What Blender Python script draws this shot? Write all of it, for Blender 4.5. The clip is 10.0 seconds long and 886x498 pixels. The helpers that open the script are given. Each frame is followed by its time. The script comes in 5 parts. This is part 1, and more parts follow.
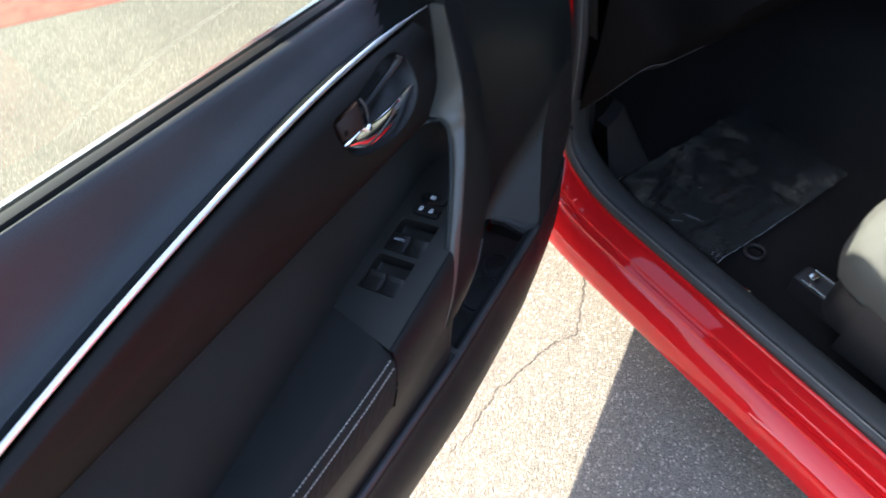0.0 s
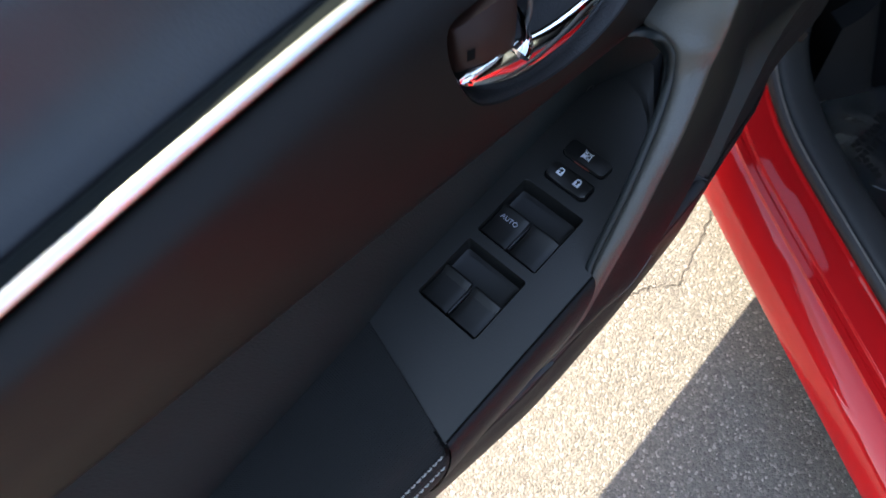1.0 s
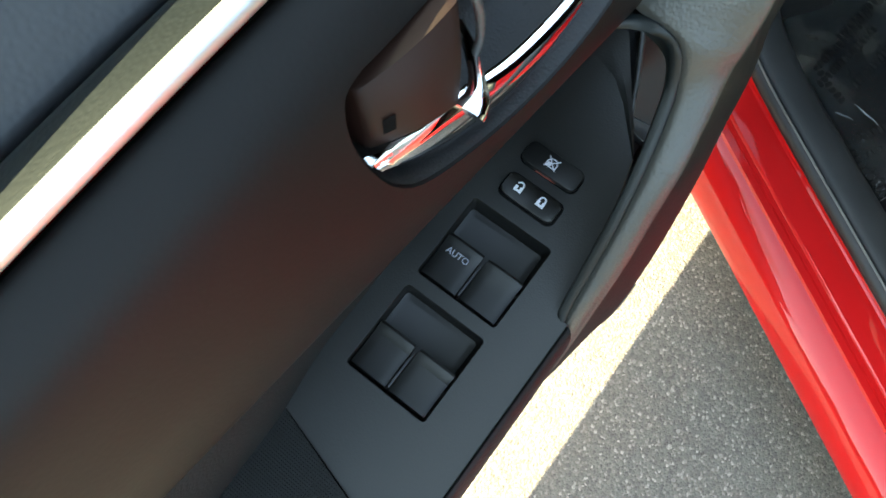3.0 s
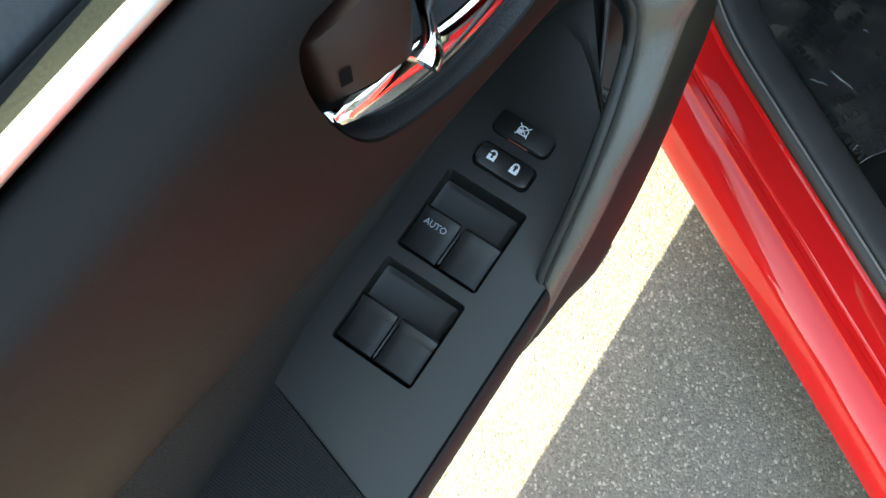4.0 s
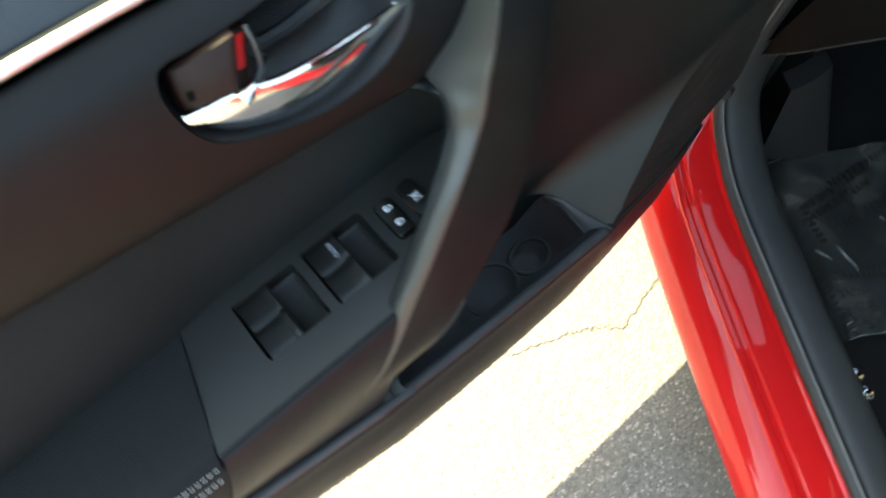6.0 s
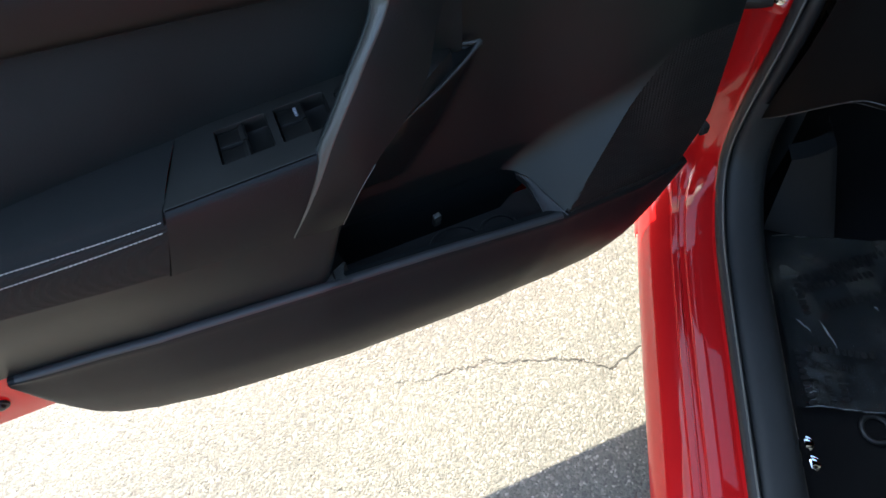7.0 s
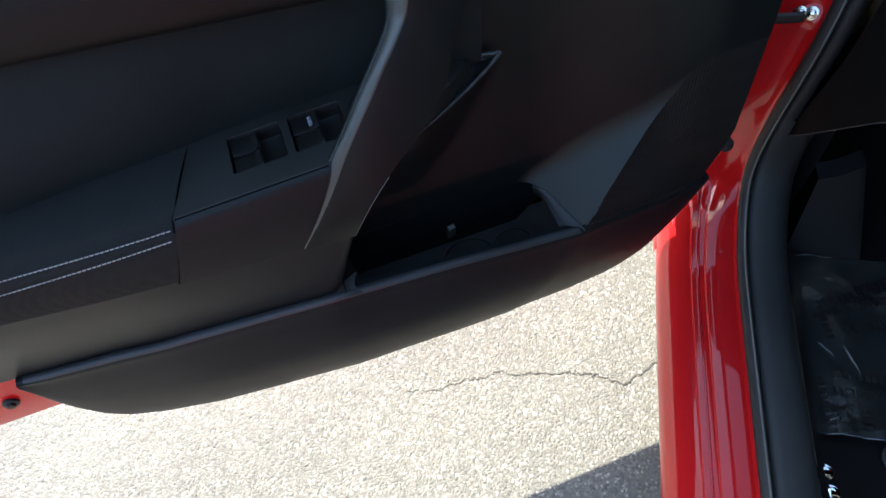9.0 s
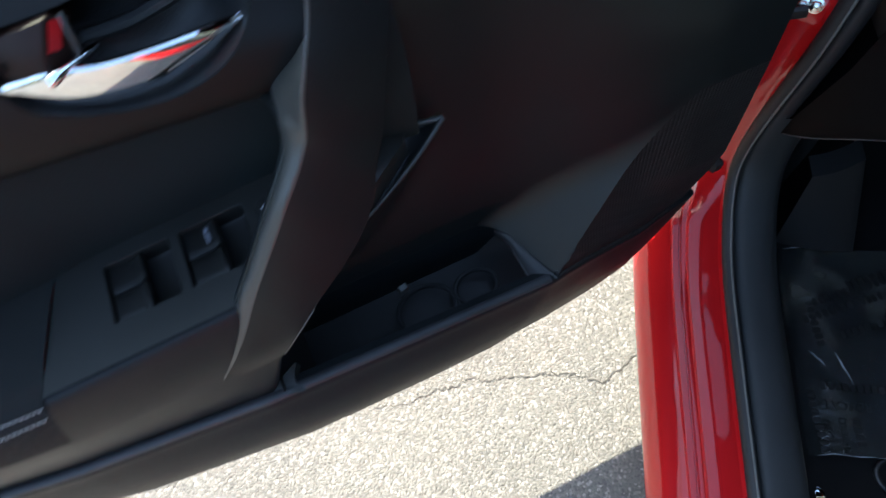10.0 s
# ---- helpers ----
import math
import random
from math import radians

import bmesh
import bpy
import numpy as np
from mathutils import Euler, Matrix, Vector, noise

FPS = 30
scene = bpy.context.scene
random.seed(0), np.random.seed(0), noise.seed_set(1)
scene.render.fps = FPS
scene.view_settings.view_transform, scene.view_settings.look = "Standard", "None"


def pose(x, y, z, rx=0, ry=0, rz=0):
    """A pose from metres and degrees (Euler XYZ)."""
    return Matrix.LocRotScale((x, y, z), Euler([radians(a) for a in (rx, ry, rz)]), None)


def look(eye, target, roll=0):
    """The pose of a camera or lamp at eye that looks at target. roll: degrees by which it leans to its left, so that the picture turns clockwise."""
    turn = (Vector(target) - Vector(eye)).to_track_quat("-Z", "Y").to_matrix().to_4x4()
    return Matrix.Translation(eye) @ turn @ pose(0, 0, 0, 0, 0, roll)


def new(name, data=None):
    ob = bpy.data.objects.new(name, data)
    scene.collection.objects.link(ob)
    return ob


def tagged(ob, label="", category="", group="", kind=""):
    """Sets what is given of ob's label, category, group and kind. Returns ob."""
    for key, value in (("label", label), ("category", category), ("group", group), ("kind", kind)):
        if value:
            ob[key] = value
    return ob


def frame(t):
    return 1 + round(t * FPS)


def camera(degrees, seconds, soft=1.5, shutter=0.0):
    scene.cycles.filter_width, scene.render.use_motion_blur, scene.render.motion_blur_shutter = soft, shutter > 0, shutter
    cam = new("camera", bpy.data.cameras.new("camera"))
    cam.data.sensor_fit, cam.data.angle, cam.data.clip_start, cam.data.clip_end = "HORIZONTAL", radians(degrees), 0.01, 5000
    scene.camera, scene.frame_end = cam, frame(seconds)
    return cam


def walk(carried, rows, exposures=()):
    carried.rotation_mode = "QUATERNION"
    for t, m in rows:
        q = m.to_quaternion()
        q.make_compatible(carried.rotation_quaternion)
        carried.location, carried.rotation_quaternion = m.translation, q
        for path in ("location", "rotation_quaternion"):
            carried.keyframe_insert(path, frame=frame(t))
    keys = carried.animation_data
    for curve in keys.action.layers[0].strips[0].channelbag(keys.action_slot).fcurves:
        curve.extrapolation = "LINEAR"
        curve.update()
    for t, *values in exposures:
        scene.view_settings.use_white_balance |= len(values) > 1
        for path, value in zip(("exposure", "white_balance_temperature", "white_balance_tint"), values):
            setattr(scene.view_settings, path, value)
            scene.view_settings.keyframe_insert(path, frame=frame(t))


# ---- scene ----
cam = camera(69.6, 10.0, soft=1.5, shutter=0.4)
PATH = [
    (0, (-0.3570, -0.3030, 1.2280), (0.1728, 0.0260, 0.4463), -5.50),
    (0.5, (-0.2453, -0.1402, 1.1370), (0.1749, 0.1264, 0.2696), 0.28),
    (1, (-0.1322, -0.0927, 1.0445), (0.1288, 0.1493, 0.1100), -0.04),
    (1.5, (-0.0944, -0.0688, 0.9873), (0.1009, 0.1097, 0.0229), 4.98),
    (2, (-0.0739, -0.0427, 0.9682), (0.1234, 0.0757, -0.0050), 15.40),
    (2.5, (-0.0634, -0.0355, 0.9759), (0.1270, 0.0541, -0.0017), 17.44),
    (3, (-0.0517, -0.0300, 0.9763), (0.1622, 0.0517, 0.0029), 16.89),
    (3.2, (-0.0474, -0.0382, 0.9741), (0.1597, 0.0334, -0.0016), 16.64),
    (4.5, (-0.0670, -0.0464, 0.9827), (0.1569, 0.0253, 0.0107), 16.80),
    (5, (-0.0693, -0.0514, 0.9810), (0.1692, 0.0474, 0.0150), 15.45),
    (5.5, (-0.0662, -0.0595, 0.9994), (0.1794, 0.0946, 0.0423), 10.54),
    (5.6, (-0.0636, -0.0683, 1.0105), (0.1859, 0.0995, 0.0568), 9.87),
    (6, (-0.0261, -0.1874, 1.0618), (0.2124, 0.1055, 0.1358), -1.40),
    (6.2, (-0.0094, -0.2792, 1.0820), (0.2211, 0.0792, 0.1773), -2.96),
    (7.3, (0.0063, -0.4686, 1.0820), (0.1519, 0.0575, 0.2441), -6.57),
    (7.5, (0.0029, -0.4626, 1.0884), (0.1466, 0.0665, 0.2522), -6.55),
    (8, (0.0060, -0.4562, 1.0952), (0.1632, 0.0683, 0.2585), -6.32),
    (8.5, (0.0080, -0.4561, 1.0860), (0.1560, 0.0642, 0.2449), -6.65),
    (9, (0.0158, -0.4449, 1.0779), (0.1532, 0.0746, 0.2346), -6.62),
    (9.5, (0.0288, -0.3970, 1.0660), (0.1547, 0.0950, 0.2045), -7.14),
    (10, (0.1119, -0.2638, 1.0652), (0.2340, 0.1122, 0.1466), -8.22),
]
EXPOSURES = [(0.0, 2.86, 7200, 12), (1.0, 2.76, 7400, 12), (2.0, 3.48, 8900, -2), (5.6, 3.50, 8900, -2), (6.2, 3.58, 8800, -1), (7.3, 2.53, 6500, 5), (10.0, 2.55, 6500, 5)]
walk(cam, [(t, look(eye, target, roll)) for t, eye, target, roll in PATH], EXPOSURES)

# ---- world and sun ----
SUN_WAY = Vector((-0.30, 1.0, 0.81)).normalized()          # towards the sun
world = bpy.data.worlds.new("world")
scene.world = world
world.use_nodes = True
wn = world.node_tree
sky = wn.nodes.new("ShaderNodeTexSky")
sky.sky_type = "NISHITA"
sky.sun_disc = False
sky.sun_elevation = math.asin(SUN_WAY.z)
sky.sun_rotation = math.atan2(SUN_WAY.x, SUN_WAY.y)
wn.links.new(sky.outputs[0], wn.nodes["Background"].inputs[0])
wn.nodes["Background"].inputs[1].default_value = 0.15
sun_data = bpy.data.lights.new("sun", "SUN")
sun_data.energy, sun_data.angle, sun_data.color = 3.32, radians(0.53), (1.0, 0.95, 0.87)
sun = new("sun", sun_data)
sun.matrix_world = look(SUN_WAY * 30, (0, 0, 0))


# ---- materials ----
def material(name, colour, rough=0.5, metal=0.0, coat=0.0, bump=0.0, scale=400.0, kind="noise", vary=0.15, vscale=12.0,
             spec=0.5, coords="Object", stretch=(1, 1, 1), rough_vary=0.08):
    """A principled material with a large-scale variation of colour and gloss, and a fine relief."""
    m = bpy.data.materials.new(name)
    m.use_nodes = True
    nt = m.node_tree
    b = nt.nodes["Principled BSDF"]
    b.inputs["Roughness"].default_value, b.inputs["Metallic"].default_value = rough, metal
    b.inputs["Coat Weight"].default_value, b.inputs["Coat Roughness"].default_value = coat, 0.03
    b.inputs["Specular IOR Level"].default_value = spec
    tc = nt.nodes.new("ShaderNodeTexCoord")
    mp = nt.nodes.new("ShaderNodeMapping")
    mp.inputs["Scale"].default_value = stretch
    nt.links.new(tc.outputs[coords], mp.inputs[0])
    n1 = nt.nodes.new("ShaderNodeTexNoise")
    n1.inputs["Scale"].default_value, n1.inputs["Detail"].default_value = vscale, 5.0
    nt.links.new(mp.outputs[0], n1.inputs["Vector"])
    ramp = nt.nodes.new("ShaderNodeValToRGB")
    lo, hi = [c * (1 - vary) for c in colour], [min(1, c * (1 + vary)) for c in colour]
    ramp.color_ramp.elements[0].position, ramp.color_ramp.elements[1].position = 0.3, 0.7
    ramp.color_ramp.elements[0].color, ramp.color_ramp.elements[1].color = (*lo, 1), (*hi, 1)
    nt.links.new(n1.outputs["Fac"], ramp.inputs[0])
    nt.links.new(ramp.outputs[0], b.inputs["Base Color"])
    if rough_vary:
        mr = nt.nodes.new("ShaderNodeMapRange")
        mr.inputs["To Min"].default_value, mr.inputs["To Max"].default_value = max(0.02, rough - rough_vary), min(1, rough + rough_vary)
        nt.links.new(n1.outputs["Fac"], mr.inputs["Value"])
        nt.links.new(mr.outputs[0], b.inputs["Roughness"])
    if bump:
        if kind == "cells":
            n2 = nt.nodes.new("ShaderNodeTexVoronoi")
            n2.feature = "SMOOTH_F1"
            n2.inputs["Scale"].default_value = scale
            out = n2.outputs["Distance"]
        elif kind == "weave":
            n2 = nt.nodes.new("ShaderNodeTexWave")
            n2.inputs["Scale"].default_value, n2.inputs["Distortion"].default_value = scale, 0.6
            n3 = nt.nodes.new("ShaderNodeTexWave")
            n3.bands_direction = "Y"
            n3.inputs["Scale"].default_value, n3.inputs["Distortion"].default_value = scale, 0.6
            mx = nt.nodes.new("ShaderNodeMath")
            mx.operation = "MULTIPLY"
            nt.links.new(mp.outputs[0], n3.inputs["Vector"])
            nt.links.new(n2.outputs["Fac"], mx.inputs[0])
            nt.links.new(n3.outputs["Fac"], mx.inputs[1])
            out = mx.outputs[0]
        else:
            n2 = nt.nodes.new("ShaderNodeTexNoise")
            n2.inputs["Scale"].default_value, n2.inputs["Detail"].default_value = scale, 3.0
            out = n2.outputs["Fac"]
        nt.links.new(mp.outputs[0], n2.inputs["Vector"])
        bp = nt.nodes.new("ShaderNodeBump")
        bp.inputs["Strength"].default_value, bp.inputs["Distance"].default_value = bump, 0.0006
        nt.links.new(out, bp.inputs["Height"])
        nt.links.new(bp.outputs[0], b.inputs["Normal"])
    return m


PLASTIC = material("black_grained_plastic", (0.011, 0.011, 0.012), 0.50, bump=0.35, scale=900, kind="cells")
HORIZON_DARK = material("dark_horizon", (0.05, 0.06, 0.035), 0.9, vary=0.5, vscale=1.2)
SOFT = material("soft_black_vinyl", (0.0060, 0.0051, 0.0047), 0.50, bump=0.07, scale=700, kind="cells", spec=0.22)
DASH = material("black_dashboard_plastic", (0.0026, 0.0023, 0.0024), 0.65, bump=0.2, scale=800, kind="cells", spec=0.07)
TAB = material("glossy_brown_black_plastic", (0.020, 0.0088, 0.0062), 0.5, rough_vary=0.04, spec=0.2)
REDMARK = material("mottled_red", (0.30, 0.07, 0.05), 0.7, bump=0.6, scale=300, vary=0.35, vscale=14)
LINE = material("worn_white_paint", (0.72, 0.71, 0.68), 0.6, bump=0.6, scale=300, vary=0.2, vscale=30)
PAD = material("soft_grey_black_vinyl", (0.040, 0.042, 0.047), 0.48, bump=0.2, scale=620, kind="cells", spec=0.4)
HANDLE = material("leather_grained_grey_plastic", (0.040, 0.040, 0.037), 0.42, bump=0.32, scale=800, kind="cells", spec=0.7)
LOWER = material("black_lower_trim_plastic", (0.0100, 0.0114, 0.0124), 0.48, bump=0.3, scale=900, kind="cells", spec=0.20)
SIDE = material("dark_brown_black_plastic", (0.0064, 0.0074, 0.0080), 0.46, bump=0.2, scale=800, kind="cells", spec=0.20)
FRONT = material("smooth_black_trim_plastic", (0.0032, 0.0058, 0.0068), 0.45, bump=0.12, scale=800, kind="cells", spec=0.42)
# pale grey for moulded edges, their highlights put into the colour
LIP = material("pale_edge_highlight", (0.034, 0.034, 0.036), 0.48, bump=0.1, scale=700)
FABRIC = material("black_woven_fabric", (0.0118, 0.0121, 0.0117), 0.85, bump=0.8, scale=215, kind="weave", spec=0.3)
CLOTH = material("smooth_black_cloth", (0.0130, 0.0168, 0.0172), 0.8, bump=0.35, scale=850, kind="cells", spec=0.2)
CRACK = material("dusty_crack", (0.085, 0.080, 0.070), 0.95, vary=0.4, vscale=40, spec=0.05)
PANEL = material("satin_black_switch_panel", (0.0172, 0.0168, 0.0154), 0.48, bump=0.14, scale=1100, kind="cells")
SWITCH = material("black_switch_plastic", (0.0060, 0.0056, 0.0050), 0.46, bump=0.05, scale=1500)
GAP = material("black_gap", (0.004, 0.004, 0.004), 0.8, vary=0.05, spec=0.05)
PRINT = material("white_print", (0.75, 0.76, 0.78), 0.5, vary=0.03)
FADEDPRINT = material("faded_black_print", (0.009, 0.009, 0.009), 0.6, vary=0.3, vscale=60, spec=0.2)
GREYPRINT = material("grey_print", (0.32, 0.33, 0.38), 0.5, vary=0.03)
REDPRINT = material("red_lock_mark", (0.55, 0.015, 0.02), 0.4, vary=0.05)
CHROME = material("bright_chrome", (0.86, 0.87, 0.88), 0.06, metal=1.0, vary=0.02, rough_vary=0.02)
SATIN = material("satin_silver_trim", (0.88, 0.88, 0.89), 0.42, metal=1.0, vary=0.03, rough_vary=0.05)
STEEL = material("zinc_steel", (0.72, 0.70, 0.66), 0.2, metal=1.0, vary=0.15, vscale=60)
RED = material("red_car_paint", (0.53, 0.008, 0.010), 0.45, metal=0.0, coat=0.85, spec=0.05, vary=0.06, vscale=3, rough_vary=0.03)
RUBBER = material("black_rubber", (0.0125, 0.0125, 0.0135), 0.55, bump=0.2, scale=500)
SEALGREY = material("grey_seal_lip", (0.10, 0.10, 0.095), 0.5)
SILL = material("dark_grey_sill_plastic", (0.022, 0.0235, 0.024), 0.58, bump=0.3, scale=900, kind="cells", spec=0.4)
CARPET = material("black_carpet", (0.009, 0.009, 0.0095), 0.95, bump=1.0, scale=900, spec=0.1)
SEAT = material("grey_seat_cloth", (0.070, 0.080, 0.074), 0.75, bump=0.6, scale=500, kind="weave")
STITCH = material("pale_grey_thread", (0.34, 0.335, 0.31), 0.7)
MESHGRILLE = material("speaker_mesh_plastic", (0.0075, 0.0075, 0.008), 0.6, bump=1.0, scale=270, kind="cells", spec=0.4)
for node in MESHGRILLE.node_tree.nodes:
    if node.type == "TEX_VORONOI":
        node.inputs["Randomness"].default_value = 0.0
    if node.type == "BUMP":
        node.inputs["Distance"].default_value = 0.0025


RED.node_tree.nodes["Principled BSDF"].inputs["Coat IOR"].default_value = 1.5


def asphalt_material():
    m = bpy.data.materials.new("worn_pale_asphalt")
    m.use_nodes = True
    nt = m.node_tree
    L = nt.links.new
    b = nt.nodes["Principled BSDF"]
    b.inputs["Roughness"].default_value = 0.72
    tc = nt.nodes.new("ShaderNodeTexCoord")

    def tex(kind, scale, **kw):
        n = nt.nodes.new(kind)
        n.inputs["Scale"].default_value = scale
        for k, v in kw.items():
            n.inputs[k].default_value = v
        L(tc.outputs["Object"], n.inputs["Vector"])
        return n

    stones = tex("ShaderNodeTexVoronoi", 270.0, Randomness=1.0)
    fine = tex("ShaderNodeTexVoronoi", 640.0, Randomness=1.0)
    blot = tex("ShaderNodeTexNoise", 2.2, Detail=6.0)
    grit = tex("ShaderNodeTexNoise", 520.0, Detail=3.0)
    sep = nt.nodes.new("ShaderNodeSeparateColor")
    L(stones.outputs["Color"], sep.inputs[0])
    ramp = nt.nodes.new("ShaderNodeValToRGB")
    e = ramp.color_ramp.elements
    e[0].position, e[0].color = 0.0, (0.112, 0.105, 0.091, 1)
    e[1].position, e[1].color = 1.0, (0.40, 0.37, 0.32, 1)
    for p, c in ((0.35, (0.150, 0.141, 0.122, 1)), (0.80, (0.178, 0.167, 0.145, 1)), (0.93, (0.24, 0.224, 0.193, 1))):
        k = e.new(p)
        k.color = c
    L(sep.outputs[0], ramp.inputs[0])
    mix = nt.nodes.new("ShaderNodeMix")
    mix.data_type, mix.blend_type = "RGBA", "MULTIPLY"
    mix.inputs["Factor"].default_value = 0.20
    r2 = nt.nodes.new("ShaderNodeValToRGB")
    r2.color_ramp.elements[0].position, r2.color_ramp.elements[0].color = 0.32, (0.45, 0.45, 0.45, 1)
    r2.color_ramp.elements[1].position, r2.color_ramp.elements[1].color = 0.62, (1.15, 1.13, 1.08, 1)
    L(grit.outputs["Fac"], r2.inputs[0])
    L(ramp.outputs[0], mix.inputs["A"])
    L(r2.outputs[0], mix.inputs["B"])
    large = tex("ShaderNodeTexVoronoi", 125.0, Randomness=1.0)
    sep2 = nt.nodes.new("ShaderNodeSeparateColor")
    L(large.outputs["Color"], sep2.inputs[0])
    pale = nt.nodes.new("ShaderNodeMapRange")
    pale.inputs["From Min"].default_value, pale.inputs["From Max"].default_value, pale.inputs["To Max"].default_value = 0.90, 0.97, 0.75
    L(sep2.outputs[1], pale.inputs["Value"])
    core = nt.nodes.new("ShaderNodeMapRange")
    core.inputs["From Min"].default_value, core.inputs["From Max"].default_value, core.inputs["To Min"].default_value, core.inputs["To Max"].default_value = 0.35, 0.5, 1.0, 0.0
    L(large.outputs["Distance"], core.inputs["Value"])
    both = nt.nodes.new("ShaderNodeMath")
    both.operation = "MULTIPLY"
    L(pale.outputs[0], both.inputs[0])
    L(core.outputs[0], both.inputs[1])
    mix3 = nt.nodes.new("ShaderNodeMix")
    mix3.data_type = "RGBA"
    mix3.inputs["B"].default_value = (0.33, 0.31, 0.27, 1)
    L(both.outputs[0], mix3.inputs["Factor"])
    L(mix.outputs["Result"], mix3.inputs["A"])
    mix2 = nt.nodes.new("ShaderNodeMix")
    mix2.data_type, mix2.blend_type = "RGBA", "MULTIPLY"
    mix2.inputs["Factor"].default_value = 0.6
    r3 = nt.nodes.new("ShaderNodeValToRGB")
    r3.color_ramp.elements[0].position, r3.color_ramp.elements[0].color = 0.35, (0.72, 0.72, 0.72, 1)
    r3.color_ramp.elements[1].position, r3.color_ramp.elements[1].color = 0.65, (1.1, 1.09, 1.06, 1)
    L(blot.outputs["Fac"], r3.inputs[0])
    L(mix3.outputs["Result"], mix2.inputs["A"])
    L(r3.outputs[0], mix2.inputs["B"])
    L(mix2.outputs["Result"], b.inputs["Base Color"])
    add = nt.nodes.new("ShaderNodeMath")
    add.operation = "MULTIPLY_ADD"
    add.inputs[1].default_value = 0.5
    L(fine.outputs["Distance"], add.inputs[0])
    L(stones.outputs["Distance"], add.inputs[2])
    bp = nt.nodes.new("ShaderNodeBump")
    bp.invert = True
    bp.inputs["Strength"].default_value, bp.inputs["Distance"].default_value = 0.75, 0.0017
    L(add.outputs[0], bp.inputs["Height"])
    L(bp.outputs[0], b.inputs["Normal"])
    return m


ASPHALT = asphalt_material()


def film_material():
    """Crinkled clear film, hazy where dust lies on it."""
    m = bpy.data.materials.new("clear_crinkled_film")
    m.use_nodes = True
    nt = m.node_tree
    b = nt.nodes["Principled BSDF"]
    b.inputs["Roughness"].default_value = 0.16
    tc = nt.nodes.new("ShaderNodeTexCoord")
    n = nt.nodes.new("ShaderNodeTexNoise")
    n.inputs["Scale"].default_value, n.inputs["Detail"].default_value = 16, 6
    dust = nt.nodes.new("ShaderNodeValToRGB")
    dust.color_ramp.elements[0].position, dust.color_ramp.elements[0].color = 0.52, (0.022, 0.025, 0.026, 1)
    dust.color_ramp.elements[1].position, dust.color_ramp.elements[1].color = 0.72, (0.082, 0.080, 0.068, 1)
    alpha = nt.nodes.new("ShaderNodeMapRange")
    alpha.inputs["From Min"].default_value, alpha.inputs["From Max"].default_value = 0.45, 0.72
    alpha.inputs["To Min"].default_value, alpha.inputs["To Max"].default_value = 0.55, 0.92
    fine = nt.nodes.new("ShaderNodeTexNoise")
    fine.inputs["Scale"].default_value, fine.inputs["Detail"].default_value = 70, 4
    bp = nt.nodes.new("ShaderNodeBump")
    bp.inputs["Strength"].default_value, bp.inputs["Distance"].default_value = 0.7, 0.003
    for t in (n, fine):
        nt.links.new(tc.outputs["Object"], t.inputs["Vector"])
    nt.links.new(n.outputs["Fac"], dust.inputs[0])
    nt.links.new(n.outputs["Fac"], alpha.inputs["Value"])
    nt.links.new(dust.outputs[0], b.inputs["Base Color"])
    nt.links.new(alpha.outputs[0], b.inputs["Alpha"])
    nt.links.new(fine.outputs["Fac"], bp.inputs["Height"])
    nt.links.new(bp.outputs[0], b.inputs["Normal"])
    return m


FILM = film_material()
FILM_GLINT = material("pale_film_glint", (0.24, 0.25, 0.25), 0.2, vary=0.3, vscale=60)
GLASS = material("clear_glass", (0.9, 0.95, 0.93), 0.02, vary=0.0, rough_vary=0)
GLASS.node_tree.nodes["Principled BSDF"].inputs["Transmission Weight"].default_value = 1.0


def pane_material():
    """A thin tinted pane: clear through, with a faint gloss."""
    m = bpy.data.materials.new("green_tinted_glass")
    m.use_nodes = True
    nt = m.node_tree
    nt.nodes.remove(nt.nodes["Principled BSDF"])
    clear, gloss, mix = nt.nodes.new("ShaderNodeBsdfTransparent"), nt.nodes.new("ShaderNodeBsdfGlossy"), nt.nodes.new("ShaderNodeMixShader")
    clear.inputs["Color"].default_value = (0.60, 0.66, 0.58, 1)
    gloss.inputs["Roughness"].default_value = 0.02
    mix.inputs["Fac"].default_value = 0.04
    nt.links.new(clear.outputs[0], mix.inputs[1])
    nt.links.new(gloss.outputs[0], mix.inputs[2])
    nt.links.new(mix.outputs[0], nt.nodes["Material Output"].inputs["Surface"])
    return m


TINTED = pane_material()


# ---- mesh helpers ----
def thing(name, label, category, at=(0, 0, 0), turn=0.0, group="", kind=""):
    ob = new(name)
    ob.empty_display_size = 0.05
    ob.matrix_world = pose(*at, 0, 0, turn)
    return tagged(ob, label, category, group, kind)


def part(name, bm, mat, parent=None, label="", smooth=35.0):
    """Links a bmesh as one mesh object under a thing or a part; None leaves it at top level."""
    bmesh.ops.remove_doubles(bm, verts=bm.verts, dist=1e-6)
    bmesh.ops.recalc_face_normals(bm, faces=bm.faces)
    me = bpy.data.meshes.new(name)
    bm.to_mesh(me)
    bm.free()
    me.materials.append(mat)
    if smooth:
        me.polygons.foreach_set("use_smooth", [True] * len(me.polygons))
        me.set_sharp_from_angle(angle=radians(smooth))
    ob = new(name, me)
    if parent is not None:
        ob.parent = parent
    if label:
        ob["label"] = label
    return ob


